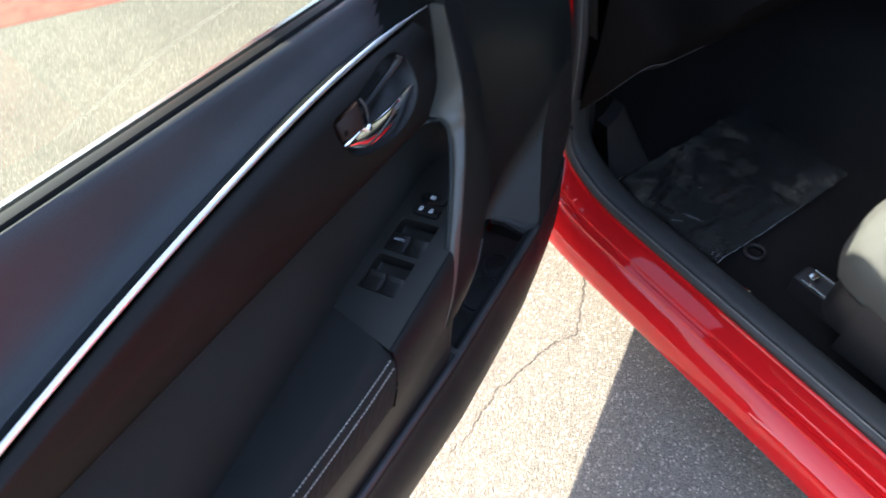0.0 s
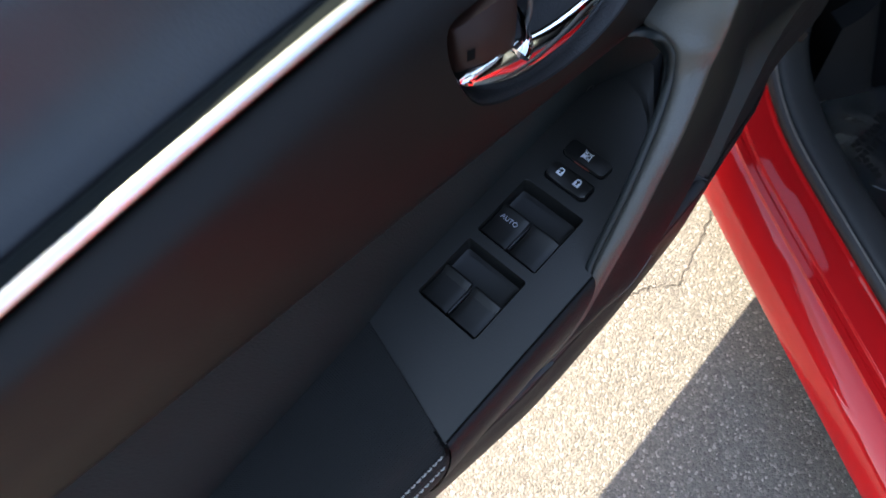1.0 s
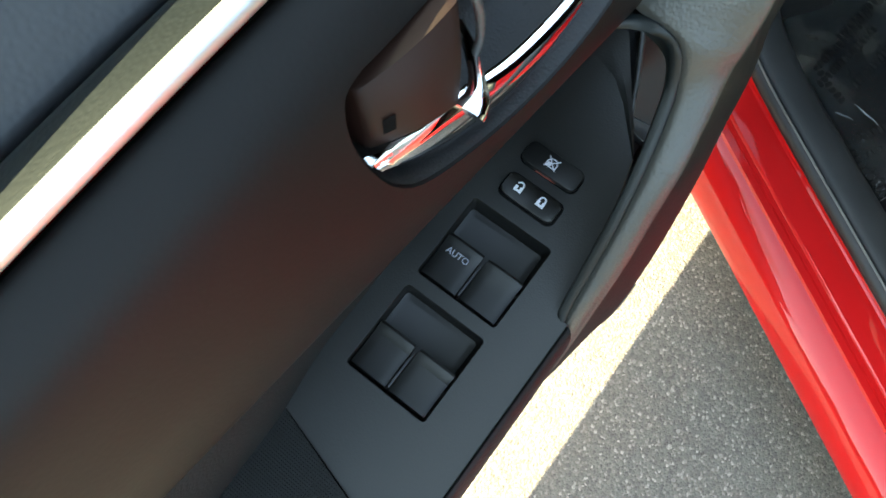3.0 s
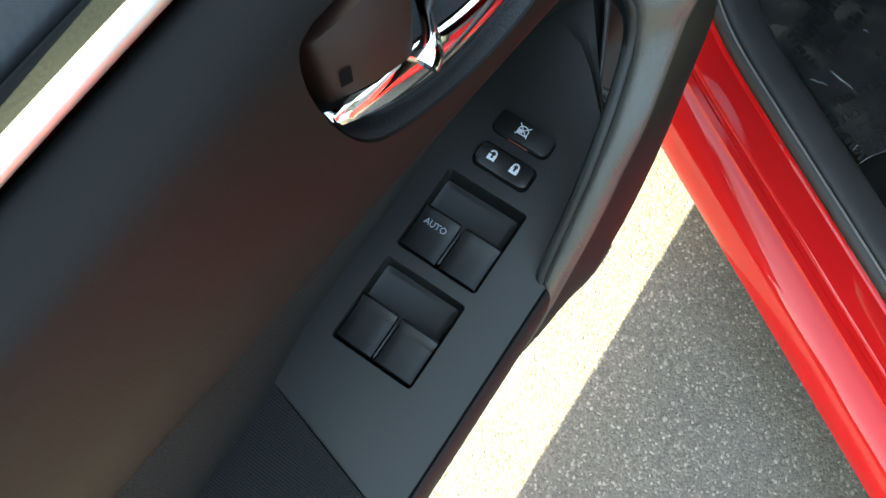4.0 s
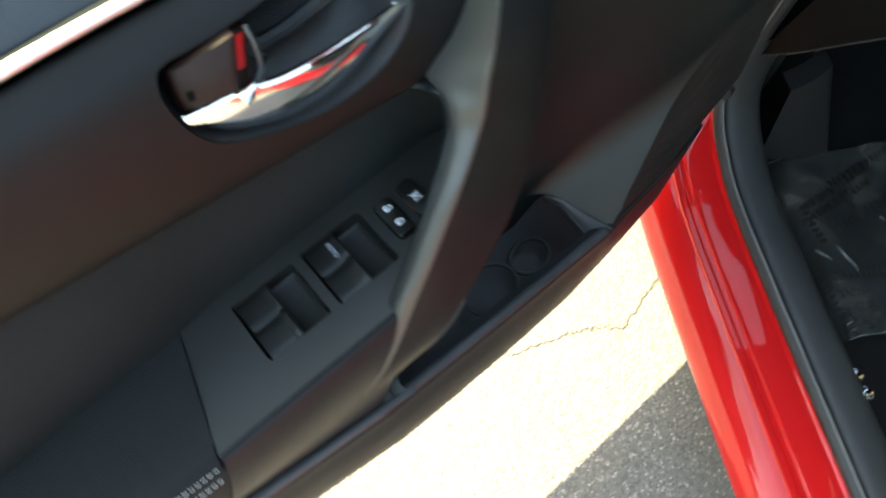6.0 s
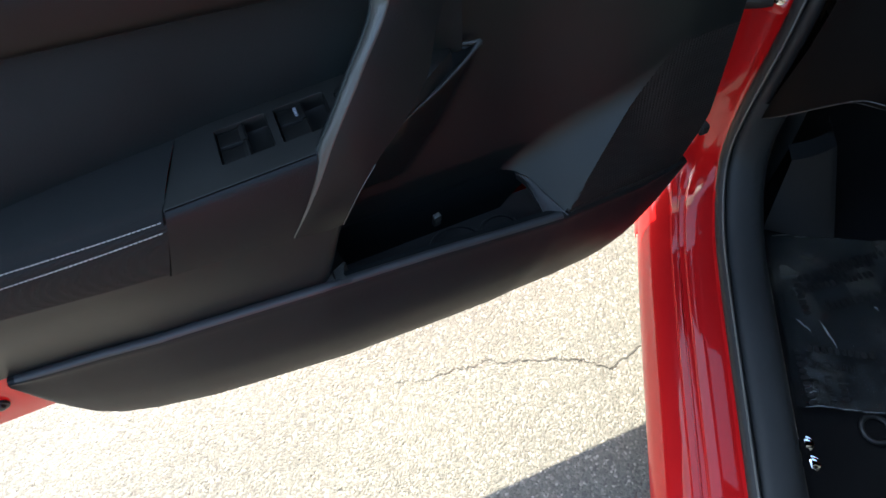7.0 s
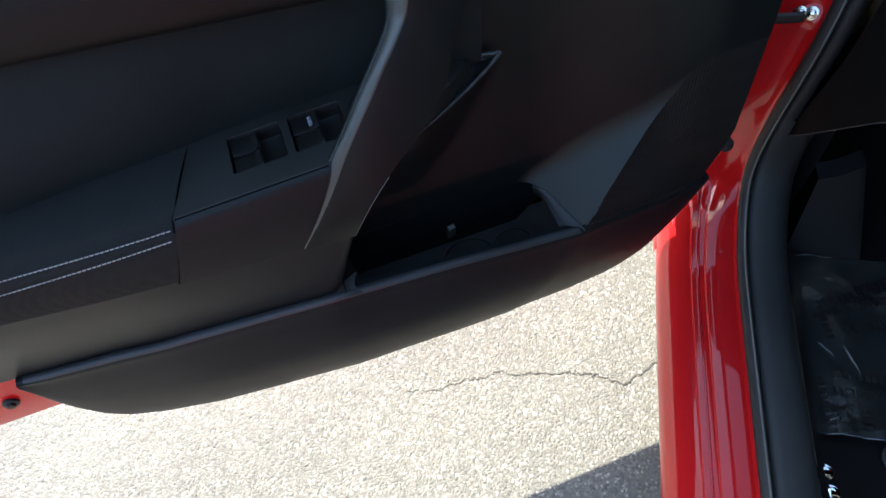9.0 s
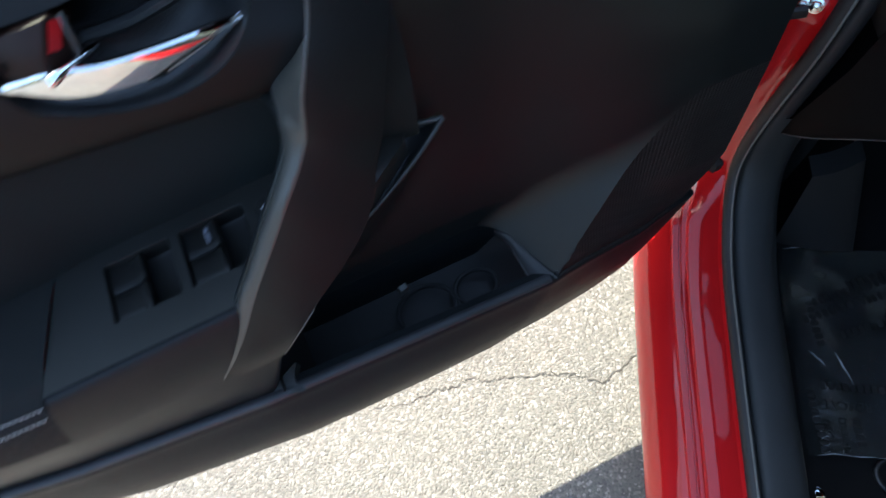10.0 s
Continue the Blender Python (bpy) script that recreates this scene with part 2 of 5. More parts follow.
def grid(bm, rows, close_u=False, close_v=False, keep=None):
    """Quads between rows of points."""
    v = [[bm.verts.new(p) for p in r] for r in rows]
    n, m = len(v), len(v[0])
    for i in range(n if close_u else n - 1):
        for j in range(m if close_v else m - 1):
            if keep is None or keep(i, j):
                a, b = v[i], v[(i + 1) % n]
                k = (j + 1) % m
                bm.faces.new((a[j], b[j], b[k], a[k]))
    return v


def curve(points, n):
    """n points on a smooth curve through the given ones, evenly by parameter."""
    p = np.array(points, float)
    k = len(p)
    ext = np.vstack((2 * p[0] - p[1], p, 2 * p[-1] - p[-2]))
    out = []
    for u in np.linspace(0, k - 1, n):
        i = min(int(u), k - 2)
        t = u - i
        a, b, c, d = ext[i:i + 4]
        out.append(0.5 * (2 * b + (c - a) * t + (2 * a - 5 * b + 4 * c - d) * t * t + (3 * b - a - 3 * c + d) * t ** 3))
    return out


def smoothstep(a, b, x):
    t = min(1, max(0, (x - a) / (b - a)))
    return t * t * (3 - 2 * t)


def lerp(x, xs, ys):
    return float(np.interp(x, xs, ys))


def tube(bm, path, radius, sides=10, squash=1.0, up=(0, 0, 1)):
    """A round bar along a path; radius may be a function of 0..1."""
    pts = [Vector(p) for p in path]
    rings = []
    for i, p in enumerate(pts):
        d = (pts[min(i + 1, len(pts) - 1)] - pts[max(i - 1, 0)]).normalized()
        s = d.cross(Vector(up)).normalized()
        u = s.cross(d)
        r = radius(i / (len(pts) - 1)) if callable(radius) else radius
        rings.append([p + s * r * math.cos(a) + u * r * squash * math.sin(a) for a in np.linspace(0, 2 * math.pi, sides, endpoint=False)])
    v = grid(bm, rings, close_v=True)
    bm.faces.new(v[0])
    bm.faces.new(v[-1])


def rounded(w, h, r, n=5):
    """Outline of a rounded rectangle round the origin."""
    out = []
    for cx, cy, a0 in ((w / 2 - r, h / 2 - r, 0), (-w / 2 + r, h / 2 - r, 90), (-w / 2 + r, -h / 2 + r, 180), (w / 2 - r, -h / 2 + r, 270)):
        for a in np.linspace(a0, a0 + 90, n):
            out.append((cx + r * math.cos(radians(a)), cy + r * math.sin(radians(a))))
    return out


def slab(bm, outline, z0, z1, bevel=0.0, m=None):
    """A plate over a plane outline, its top edge rounded; m lays it into place."""
    m = m or Matrix()
    c = (sum(p[0] for p in outline) / len(outline), sum(p[1] for p in outline) / len(outline))
    size = max(max(abs(p[0] - c[0]), abs(p[1] - c[1])) for p in outline)

    def ring(inset, z):
        k = 1 - inset / size
        return [m @ Vector((c[0] + (x - c[0]) * k, c[1] + (y - c[1]) * k, z)) for x, y in outline]

    rings = [ring(0, z0), ring(0, z1 - bevel)]
    if bevel:
        rings += [ring(bevel * 0.3, z1 - bevel * 0.3), ring(bevel, z1)]
    v = grid(bm, rings, close_v=True)
    bm.faces.new(v[-1])
    bm.faces.new(v[0])


def lettering(name, text, size, m, mat, parent, label="", depth=0.0001):
    cu = bpy.data.curves.new(name, "FONT")
    cu.body, cu.size, cu.extrude, cu.align_x, cu.align_y = text, size, depth, "CENTER", "CENTER"
    tmp = new("tmp", cu)
    me = bpy.data.meshes.new_from_object(tmp.evaluated_get(bpy.context.evaluated_depsgraph_get()))
    bpy.data.objects.remove(tmp)
    bpy.data.curves.remove(cu)
    me.transform(m)
    me.materials.clear()
    me.materials.append(mat)
    me.name = name
    ob = new(name, me)
    ob.parent = parent
    if label:
        ob["label"] = label
    return ob

# ---- ground ----
def ground():
    bm = bmesh.new()
    xs = [-60, -12, -3, -1.2, 1.6, 4, 12, 60]
    grid(bm, [[(x, y, 0) for y in xs] for x in xs])
    ob = part("ground", bm, ASPHALT, smooth=0)
    return tagged(ob, "worn pale grey asphalt with exposed aggregate and cracks", "asphalt", kind="structure")


ground()


def crack():
    """A hairline crack in the asphalt, wandering from point to point."""
    rnd = random.Random(4)
    way = [(0.62, -0.12), (0.54, -0.128), (0.475, -0.143), (0.436, -0.152), (0.384, -0.162), (0.362, -0.139), (0.335, -0.124), (0.308, -0.105), (0.272, -0.097), (0.242, -0.082),
           (0.213, -0.078), (0.197, -0.062), (0.156, -0.060), (0.134, -0.053), (0.078, -0.052), (0.02, -0.03)]
    pts = []
    for (x0, y0), (x1, y1) in zip(way, way[1:]):
        for k in range(7):
            t = k / 7
            pts.append((x0 + (x1 - x0) * t + rnd.uniform(-0.0035, 0.0035), y0 + (y1 - y0) * t + rnd.uniform(-0.0035, 0.0035)))
    bm = bmesh.new()
    rows = []
    for i, (x, y) in enumerate(pts):
        a, b = pts[max(0, i - 1)], pts[min(len(pts) - 1, i + 1)]
        d = Vector((b[0] - a[0], b[1] - a[1])).normalized()
        w = rnd.uniform(0.0006, 0.0020) * (1 - 0.6 * i / len(pts))
        rows.append([(x - d.y * w, y + d.x * w, 0.0012), (x + d.y * w, y - d.x * w, 0.0012)])
    grid(bm, rows)
    ob = part("ground_crack", bm, CRACK, smooth=0)
    return tagged(ob, "thin dark winding crack in the asphalt", "crack", kind="structure")


crack()


def loose_stones():
    """Aggregate standing proud of the worn surface round the open door."""
    rnd = random.Random(11)
    bm = bmesh.new()
    for _ in range(2600):
        x, y = rnd.uniform(-0.75, 0.75), rnd.uniform(-0.75, 0.35)
        r = 0.0010 + 0.0026 * rnd.random() ** 2
        a0, q = rnd.uniform(0, 6.28), rnd.uniform(0.15, 0.32)
        base = [bm.verts.new((x + r * rnd.uniform(0.8, 1.2) * math.cos(a0 + k * 1.2566), y + r * rnd.uniform(0.8, 1.2) * math.sin(a0 + k * 1.2566), 0.0)) for k in range(5)]
        top = [bm.verts.new((x + (v.co.x - x) * 0.6 + r * 0.1, y + (v.co.y - y) * 0.6, r * q)) for v in base]
        for k in range(5):
            bm.faces.new((base[k], base[(k + 1) % 5], top[(k + 1) % 5], top[k]))
        bm.faces.new(top)
    me = bpy.data.meshes.new("gravel")
    bm.to_mesh(me)
    bm.free()
    me.materials.append(ASPHALT)
    ob = new("gravel", me)
    return tagged(ob, "small pale stones standing out of the worn asphalt", "gravel", kind="stuff")


loose_stones()


def horizon_ring():
    """Unseen dark ring added far round the lot; it darkens reflections, closes the horizon."""
    rnd = random.Random(21)
    bm = bmesh.new()
    rows = []
    n = 160
    for i in range(n):
        a = 2 * math.pi * i / n
        r, h = 26 + rnd.uniform(-2, 2), 5.0 + 2.0 * smoothstep(0.25, -0.35, math.sin(a)) + rnd.uniform(-1.4, 1.8)
        rows.append([(r * math.cos(a), r * math.sin(a), -0.2), ((r - 0.6) * math.cos(a), (r - 0.6) * math.sin(a), h * 0.5), (r * math.cos(a), r * math.sin(a), h)])
    grid(bm, rows, close_u=True)
    ob = part("backdrop", bm, HORIZON_DARK, smooth=0)
    return tagged(ob, "unseen dark green ring added round the lot", "trees", kind="structure")


horizon_ring()

def stall_line():
    """Faded white paint stripe beyond the door."""
    bm = bmesh.new()
    slab(bm, [(0.0, -0.05), (1.9, -0.05), (1.9, 0.05), (0.0, 0.05)], 0.0, 0.002, 0, pose(0.863, 1.081, 0.0, 0, 0, -20))
    ob = part("parking_line", bm, LINE, smooth=0)
    tagged(ob, "worn white painted parking line on the asphalt", "parking line", kind="structure")
    # flat red patch stands in for an unidentified red shape far off
    bm = bmesh.new()
    slab(bm, [(0.40, 2.46), (0.709, 2.172), (1.039, 1.860), (1.30, 1.62), (2.2, 2.6), (0.9, 3.5)], 0.0, 0.002)
    ob = part("red_patch", bm, REDMARK, smooth=0)
    tagged(ob, "flat red stand-in patch on the asphalt", "road marking", kind="structure")


stall_line()


# ---- the open door ----
car = thing("car", "glossy red car with its front door open and black cabin", "car")
CAR_TURN = -28.96
CAR_M = pose(0.4816, -0.0342, 0, 0, 0, CAR_TURN)             # the body's own axes: x inwards, y forward


def deck(x, y):
    """Height of the armrest top."""
    return 0.660 + 0.045 * x - 0.09 * y


def belt(x):
    return 0.8845 - 0.13 * x


def strip_z(x):
    return 0.8645 - (0.18 if x < -0.05 else 0.40) * (x + 0.05) ** 2


def insert_y(x):
    return -0.011 - 0.085 * (x - 0.064)


def door_shell():
    """Painted steel: the inner skin with its folded bottom flange and the outer skin."""
    bm = bmesh.new()
    rows = []
    for i in range(41):
        x = -0.520 + 1.08 * i / 40
        zl = 0.252 - 0.008 * smoothstep(-0.2, -0.4, x) + 0.10 * smoothstep(0.40, 0.48, x)
        zt = belt(x) - 0.012
        prof = [(0.135, zt), (0.150, 0.80), (0.165, 0.65), (0.160, 0.45), (0.142, zl + 0.110), (0.105, zl + 0.066), (0.070, zl + 0.034), (0.052, zl + 0.012), (0.040, zl), (0.033, zl + 0.003), (0.030, zl + 0.010),
                (0.032, zl + 0.06), (0.040, 0.5), (0.060, 0.70), (0.095, 0.80), (0.115, zt - 0.02)]
        thin = smoothstep(0.45, 0.48, x)
        rows.append([(x, max(y, 0.118 * thin + y * (1 - thin)), z) for y, z in prof])
    v = grid(bm, rows)
    for r in (v[0], v[-1]):
        bm.faces.new(r)
    return part("door", bm, RED, car, "open front door, red steel shell with black inner trim", 40)


door = door_shell()


def shell_bolt():
    bm = bmesh.new()
    m = pose(-0.466, 0.0315, 0.298, 90)
    slab(bm, rounded(0.020, 0.020, 0.0099, 8), 0, 0.004, 0.001, m)
    slab(bm, [(0.006 * math.cos(a), 0.006 * math.sin(a)) for a in np.linspace(0, 2 * math.pi, 6, endpoint=False)], 0.004, 0.008, 0.0008, m)
    part("plug", bm, RUBBER, door, "dark round rubber plug in the lower corner")


shell_bolt()


def shading_mirror():
    """Unseen outside mirror added at the window's front corner to shade the pull handle."""
    bm = bmesh.new()
    rows = []
    for u in np.linspace(0, 1, 12):
        r = max(0.02, (1 - (2 * u - 1) ** 4)) ** 0.5
        y = 0.175 + 0.21 * u
        rows.append([(0.118 + 0.112 * r * math.cos(a) - 0.03 * u, y, 0.998 + 0.112 * r * math.sin(a)) for a in np.linspace(0, 2 * math.pi, 20, endpoint=False)])
    v = grid(bm, rows, close_v=True)
    bm.faces.new(v[0])
    bm.faces.new(v[-1])
    part("shading_mirror_housing", bm, RED, door, "unseen red mirror housing added to shade the handle", 50)
    bm = bmesh.new()
    tube(bm, curve([(0.24, 0.118, 0.90), (0.235, 0.15, 0.925), (0.20, 0.20, 0.985)], 8), 0.028, 10, 0.6)
    part("mirror_foot", bm, PLASTIC, door, "unseen black mirror foot", 50)
    bm = bmesh.new()
    grid(bm, [[(x, 0.112 + dy, belt(0.2) - 0.03 + (0.12 * smoothstep(0.14, 0.30, x) + 0.03) * u) for u in np.linspace(0, 1, 5)] for x in np.linspace(0.14, 0.36, 9) for dy in (0.0,)])
    part("mirror_sail", bm, PLASTIC, door, "unseen black triangular trim at the mirror", 50)


shading_mirror()


def top_pad():
    bm = bmesh.new()
    rows = []
    for i in range(60):
        x = -0.535 + 0.80 * i / 59
        zb, zg = belt(x), strip_z(x) - 0.017
        prof = curve([(0.108, zb - 0.03), (0.108, zb - 0.006), (0.104, zb - 0.001), (0.092, zb + 0.002), (0.079, zg + 0.012 + 0.22 * (zb - zg)),
                      (0.067, zg + 0.007), (0.063, zg + 0.002), (0.066, zg - 0.006), (0.074, zg - 0.012)], 30)
        rows.append([(x, y, z) for y, z in prof])
    grid(bm, rows)
    part("top_pad", bm, PAD, door, "soft charcoal padded door top", 60)
    for name, y0, y1, h, mat, lab in (("inner_belt_seal", 0.108, 0.119, 0.002, RUBBER, "black rubber belt seal"), ("outer_belt_seal", 0.128, 0.133, -0.004, RUBBER, ""),
                                      ("belt_moulding", 0.133, 0.141, -0.006, SATIN, "thin bright belt moulding")):
        bm = bmesh.new()
        rows = []
        for i in range(30):
            x = -0.56 + 0.85 * i / 29
            z = belt(x) + h
            rows.append([(x, y0, z - 0.04), (x, y0, z), (x, (y0 + y1) / 2, z + 0.0015), (x, y1, z), (x, y1, z - 0.04)])
        grid(bm, rows)
        part(name, bm, mat, door, lab, 50)


top_pad()


def window_glass():
    """The raised side window, a lightly tinted pane."""
    bm = bmesh.new()
    grid(bm, [[(x, 0.1235 - 0.10 * t * t, belt(x) - 0.02 + 0.44 * t) for t in np.linspace(0, 1, 9)] for x in np.linspace(-0.54, 0.13, 10)])
    part("window_pane", bm, TINTED, door, "clear green-tinted raised side window", 60)


window_glass()


def ledge():
    """The dark slope between pad and silver strip."""
    bm = bmesh.new()
    rows = []
    for i in range(60):
        x = -0.525 + 0.745 * i / 59
        z = strip_z(x)
        rows.append([(x, 0.080, z - 0.036), (x, 0.066, z - 0.034), (x, 0.0605, z - 0.030), (x, 0.0575, z - 0.012), (x, 0.0560, z - 0.0075), (x, 0.0535, z - 0.0055), (x, 0.0424, z + 0.0004)])
    grid(bm, rows)
    part("pad_ledge", bm, FRONT, door, smooth=60)
    bm = bmesh.new()
    rows = []
    for i in range(60):
        x = -0.525 + 0.735 * i / 59
        z = strip_z(x)
        k = 0.82 - smoothstep(0.12, 0.21, x) * 0.56
        c = 0.0395
        rows.append([(x, c + dy * k, z + dz * k) for dy, dz in ((0.0036, -0.0010), (0.0030, 0.0020), (0.0018, 0.0028), (0.0002, 0.0026), (-0.0014, 0.0018), (-0.0026, 0.0004), (-0.0030, -0.0014), (-0.0020, -0.0030))])
    grid(bm, rows)
    part("silver_strip", bm, SATIN, door, "satin silver trim strip", 50)


ledge()

CUP_C = (0.050, 0.824)                                     # the door-lever cup's middle: x, z
CUP_EDGE = [(-0.003, 0.8465), (-0.0095, 0.8450), (-0.0133, 0.8395), (-0.0145, 0.832), (-0.0132, 0.822), (-0.0095, 0.813), (-0.0022, 0.8058), (0.013, 0.7992), (0.035, 0.7935), (0.059, 0.7922),
            (0.082, 0.797), (0.100, 0.806), (0.113, 0.817), (0.119, 0.829), (0.118, 0.838), (0.110, 0.8435), (0.090, 0.8460), (0.060, 0.8460), (0.024, 0.8455), (0.006, 0.8460)]
CUP_LOOP = [p for p in curve(CUP_EDGE + CUP_EDGE[:1], 121)[:-1]]
CUP_POLAR = sorted((math.atan2((z - CUP_C[1]) * 2, x - CUP_C[0]), math.hypot(x - CUP_C[0], (z - CUP_C[1]) * 2)) for x, z in CUP_LOOP)


def insert_point(x, s):
    """s runs 0 at the silver strip to 1 under the lower roll."""
    z0, yl, zl = strip_z(x) - 0.001, insert_y(x), 0.773 - 0.022 * (x - 0.064)
    prof = INSERT_CACHE.get(round(x, 5))
    if prof is None:
        prof = curve([(0.0415, z0 - 0.012), (0.0405, z0 - 0.0055), (0.0370, z0 - 0.0045), (0.0265, z0 - 0.0090), (yl + 0.69 * (0.0265 - yl), z0 - 0.0190), (yl + 0.43 * (0.0265 - yl), z0 - 0.0360), (yl + 0.16 * (0.0265 - yl), zl + 0.034), (yl + 0.03 * (0.0265 - yl), zl + 0.014),
                      (yl, zl + 0.004), (yl + 0.004, zl - 0.004), (yl + 0.014, zl - 0.007), (yl + 0.03, zl - 0.006)], 61)
        for _ in range(14):
            prof = prof[:1] + [(a + 2 * m + c) / 4 for a, m, c in zip(prof, prof[1:], prof[2:])] + prof[-1:]
        INSERT_CACHE[round(x, 5)] = prof
    k = s * 60
    i = min(59, int(k))
    a, b = prof[i], prof[i + 1]
    return a + (b - a) * (k - i)


INSERT_CACHE = {}


def cup_side(x, z):
    """Below 1 inside the lever cup's opening."""
    a, r = math.atan2((z - CUP_C[1]) * 2, x - CUP_C[0]), math.hypot(x - CUP_C[0], (z - CUP_C[1]) * 2)
    return r / float(np.interp(a, [p[0] for p in CUP_POLAR], [p[1] for p in CUP_POLAR], period=2 * math.pi))


def insert_surface_y(x, z):
    prof = [insert_point(x, s) for s in np.linspace(0.72, 0.10, 120)]
    return float(np.interp(z, [p[1] for p in prof], [p[0] for p in prof]))


def insert():
    bm = bmesh.new()
    nx, ns = 190, 70
    rows = []
    for i in range(nx):
        x = -0.52 + 0.695 * i / (nx - 1)
        row = []
        for j in range(ns):
            y, z = insert_point(x, j / (ns - 1))
            row.append(Vector((x, y, z)))
        rows.append(row)
    inside = lambda p, j: j < ns * 0.74 and cup_side(p.x, p.z) < 1.0
    flags = [[inside(p, j) for j, p in enumerate(r)] for r in rows]
    # vertices just inside the opening move out to its rim
    rimmed = [(i, j) for i in range(1, nx - 1) for j in range(1, ns - 1) if flags[i][j] and not all(flags[i + a][j + b] for a in (-1, 0, 1) for b in (-1, 0, 1))]
    for i, j in rimmed:
        p = rows[i][j]
        k = 1 / max(cup_side(p.x, p.z), 0.2)
        x = CUP_C[0] + (p.x - CUP_C[0]) * k
        z = CUP_C[1] + (p.z - CUP_C[1]) * k
        rows[i][j] = Vector((x, insert_surface_y(x, z), z))
        flags[i][j] = None
    keep = lambda i, j: not any(flags[a][b] is True for a in (i, i + 1) for b in (j, j + 1))
    grid(bm, rows, keep=keep)
    loose = [v for v in bm.verts if not v.link_faces]
    bmesh.ops.delete(bm, geom=loose, context="VERTS")
    part("door_insert", bm, SOFT, door, "soft brown-black padded insert panel", 70)


insert()


def lever_cup():
    def ring(scale, dy):
        out = []
        for x, z in CUP_LOOP:
            k = 1 - (1 - scale) * 0.6
            out.append((CUP_C[0] + (x - CUP_C[0]) * k, insert_surface_y(x, z) + dy, CUP_C[1] + (z - CUP_C[1]) * scale))
        return out

    bm = bmesh.new()
    grid(bm, [ring(1.025, 0.0003), ring(1.005, 0.0000), ring(0.985, 0.0026), ring(0.965, 0.008)], close_v=True)
    part("cup_rim", bm, SOFT, door, smooth=75)
    bm = bmesh.new()
    v = grid(bm, [ring(0.985, 0.001), ring(0.965, 0.008), ring(0.94, 0.024), ring(0.85, 0.034), ring(0.6, 0.040), ring(0.25, 0.042)], close_v=True)
    bm.faces.new(v[-1])
    return part("lever_cup", bm, PLASTIC, door, "black recessed lever cup", 50)


cup = lever_cup()


def door_lever():
    """Chrome pull lever, a curved blade, with the lock tab hinged behind its rear end."""
    top = curve([(-0.0119, 0.0092, 0.8238), (0.000, 0.0052, 0.8255), (0.014, 0.0020, 0.8275), (0.034, -0.0025, 0.8250), (0.058, -0.0040, 0.8235), (0.084, -0.0015, 0.8205), (0.100, 0.0020, 0.8175), (0.109, 0.0050, 0.8150)], 44)
    low = curve([(-0.0108, 0.0096, 0.8198), (0.000, 0.0050, 0.8100), (0.014, 0.0010, 0.8040), (0.034, -0.0015, 0.7990), (0.058, -0.0020, 0.7985), (0.084, 0.0010, 0.8030), (0.100, 0.0040, 0.8085), (0.109, 0.0060, 0.8132)], 44)
    bm = bmesh.new()
    rows = []
    for k, (a, b) in enumerate(zip(top, low)):
        a, b = Vector(a), Vector(b)
        t = k / 43
        w = 0.0034 * smoothstep(-0.05, 0.12, t) * (1 - 0.55 * smoothstep(0.75, 1.0, t))
        up = Vector((0, 0, 0.0006))
        rows.append([a + Vector((0, w, -0.004)), a + Vector((0, w, 0)) + up * 0.2, a + Vector((0, w * 0.7, 0)) + up, a + Vector((0, w * 0.25, 0)) + up, a + Vector((0, -0.0004, -0.0006)), a.lerp(b, 0.15) + Vector((0, -0.0012, 0)),
                     a.lerp(b, 0.5) + Vector((0, -0.0020, 0)), a.lerp(b, 0.85) + Vector((0, -0.0008, 0)), b, b + Vector((0, 0.003, 0.0006)), a.lerp(b, 0.6) + Vector((0, 0.004, 0))])
    v = grid(bm, rows, close_v=True)
    bm.faces.new(v[0])
    bm.faces.new(v[-1])
    part("door_lever", bm, CHROME, door, "bright chrome door pull lever", 32)
    # lock tab: a rounded cap whose front side carries the red mark
    def tab(u, w):
        a = Vector((-0.0085, 0.0130, 0.8235)).lerp(Vector((0.0128, 0.0024, 0.8280)), u)
        b = Vector((-0.0045, 0.0195, 0.8405)).lerp(Vector((0.0248, 0.0138, 0.8462)), u)
        return a.lerp(b, w) + Vector((-0.2, -0.75, 0.6)) * (0.0022 * math.sin(math.pi * u) + 0.0016 * math.sin(math.pi * w))

    bm = bmesh.new()
    rows = [[tab(u, w) for w in np.linspace(0, 1, 14)] for u in np.linspace(0, 1, 14)]
    inner = Vector((0.0055, 0.0046, -0.0050))
    rows += [[p + Vector((0.0010, 0.0003, -0.0004)) for p in rows[-1]]] + [[p + Vector((0.0012, 0.0010, -0.0012)) + inner * k for p in rows[13]] for k in (0.0, 0.5, 1.0, 1.5)]
    rows = [[p + Vector((-0.0015, 0.012, -0.004)) for p in rows[0]], [p + Vector((-0.0008, 0.0020, -0.0008)) for p in rows[0]]] + rows
    v = grid(bm, rows)
    grid(bm, [[r[-1].co.copy() for r in v], [r[-1].co + Vector((0.0002, 0.0015, -0.0001)) for r in v], [r[-1].co + Vector((0.001, 0.010, -0.003)) for r in v]])
    part("lock_tab", bm, TAB, door, "glossy brown-black lock tab", 40)
    bm = bmesh.new()
    grid(bm, [[tab(u, w) + Vector((-0.1, -0.4, 0.3)) * 0.0012 for w in np.linspace(0.20, 0.44, 6)] for u in np.linspace(0.12, 0.25, 6)])
    part("lock_mark", bm, GAP, door, "small dark mark on the lock tab")
    bm = bmesh.new()
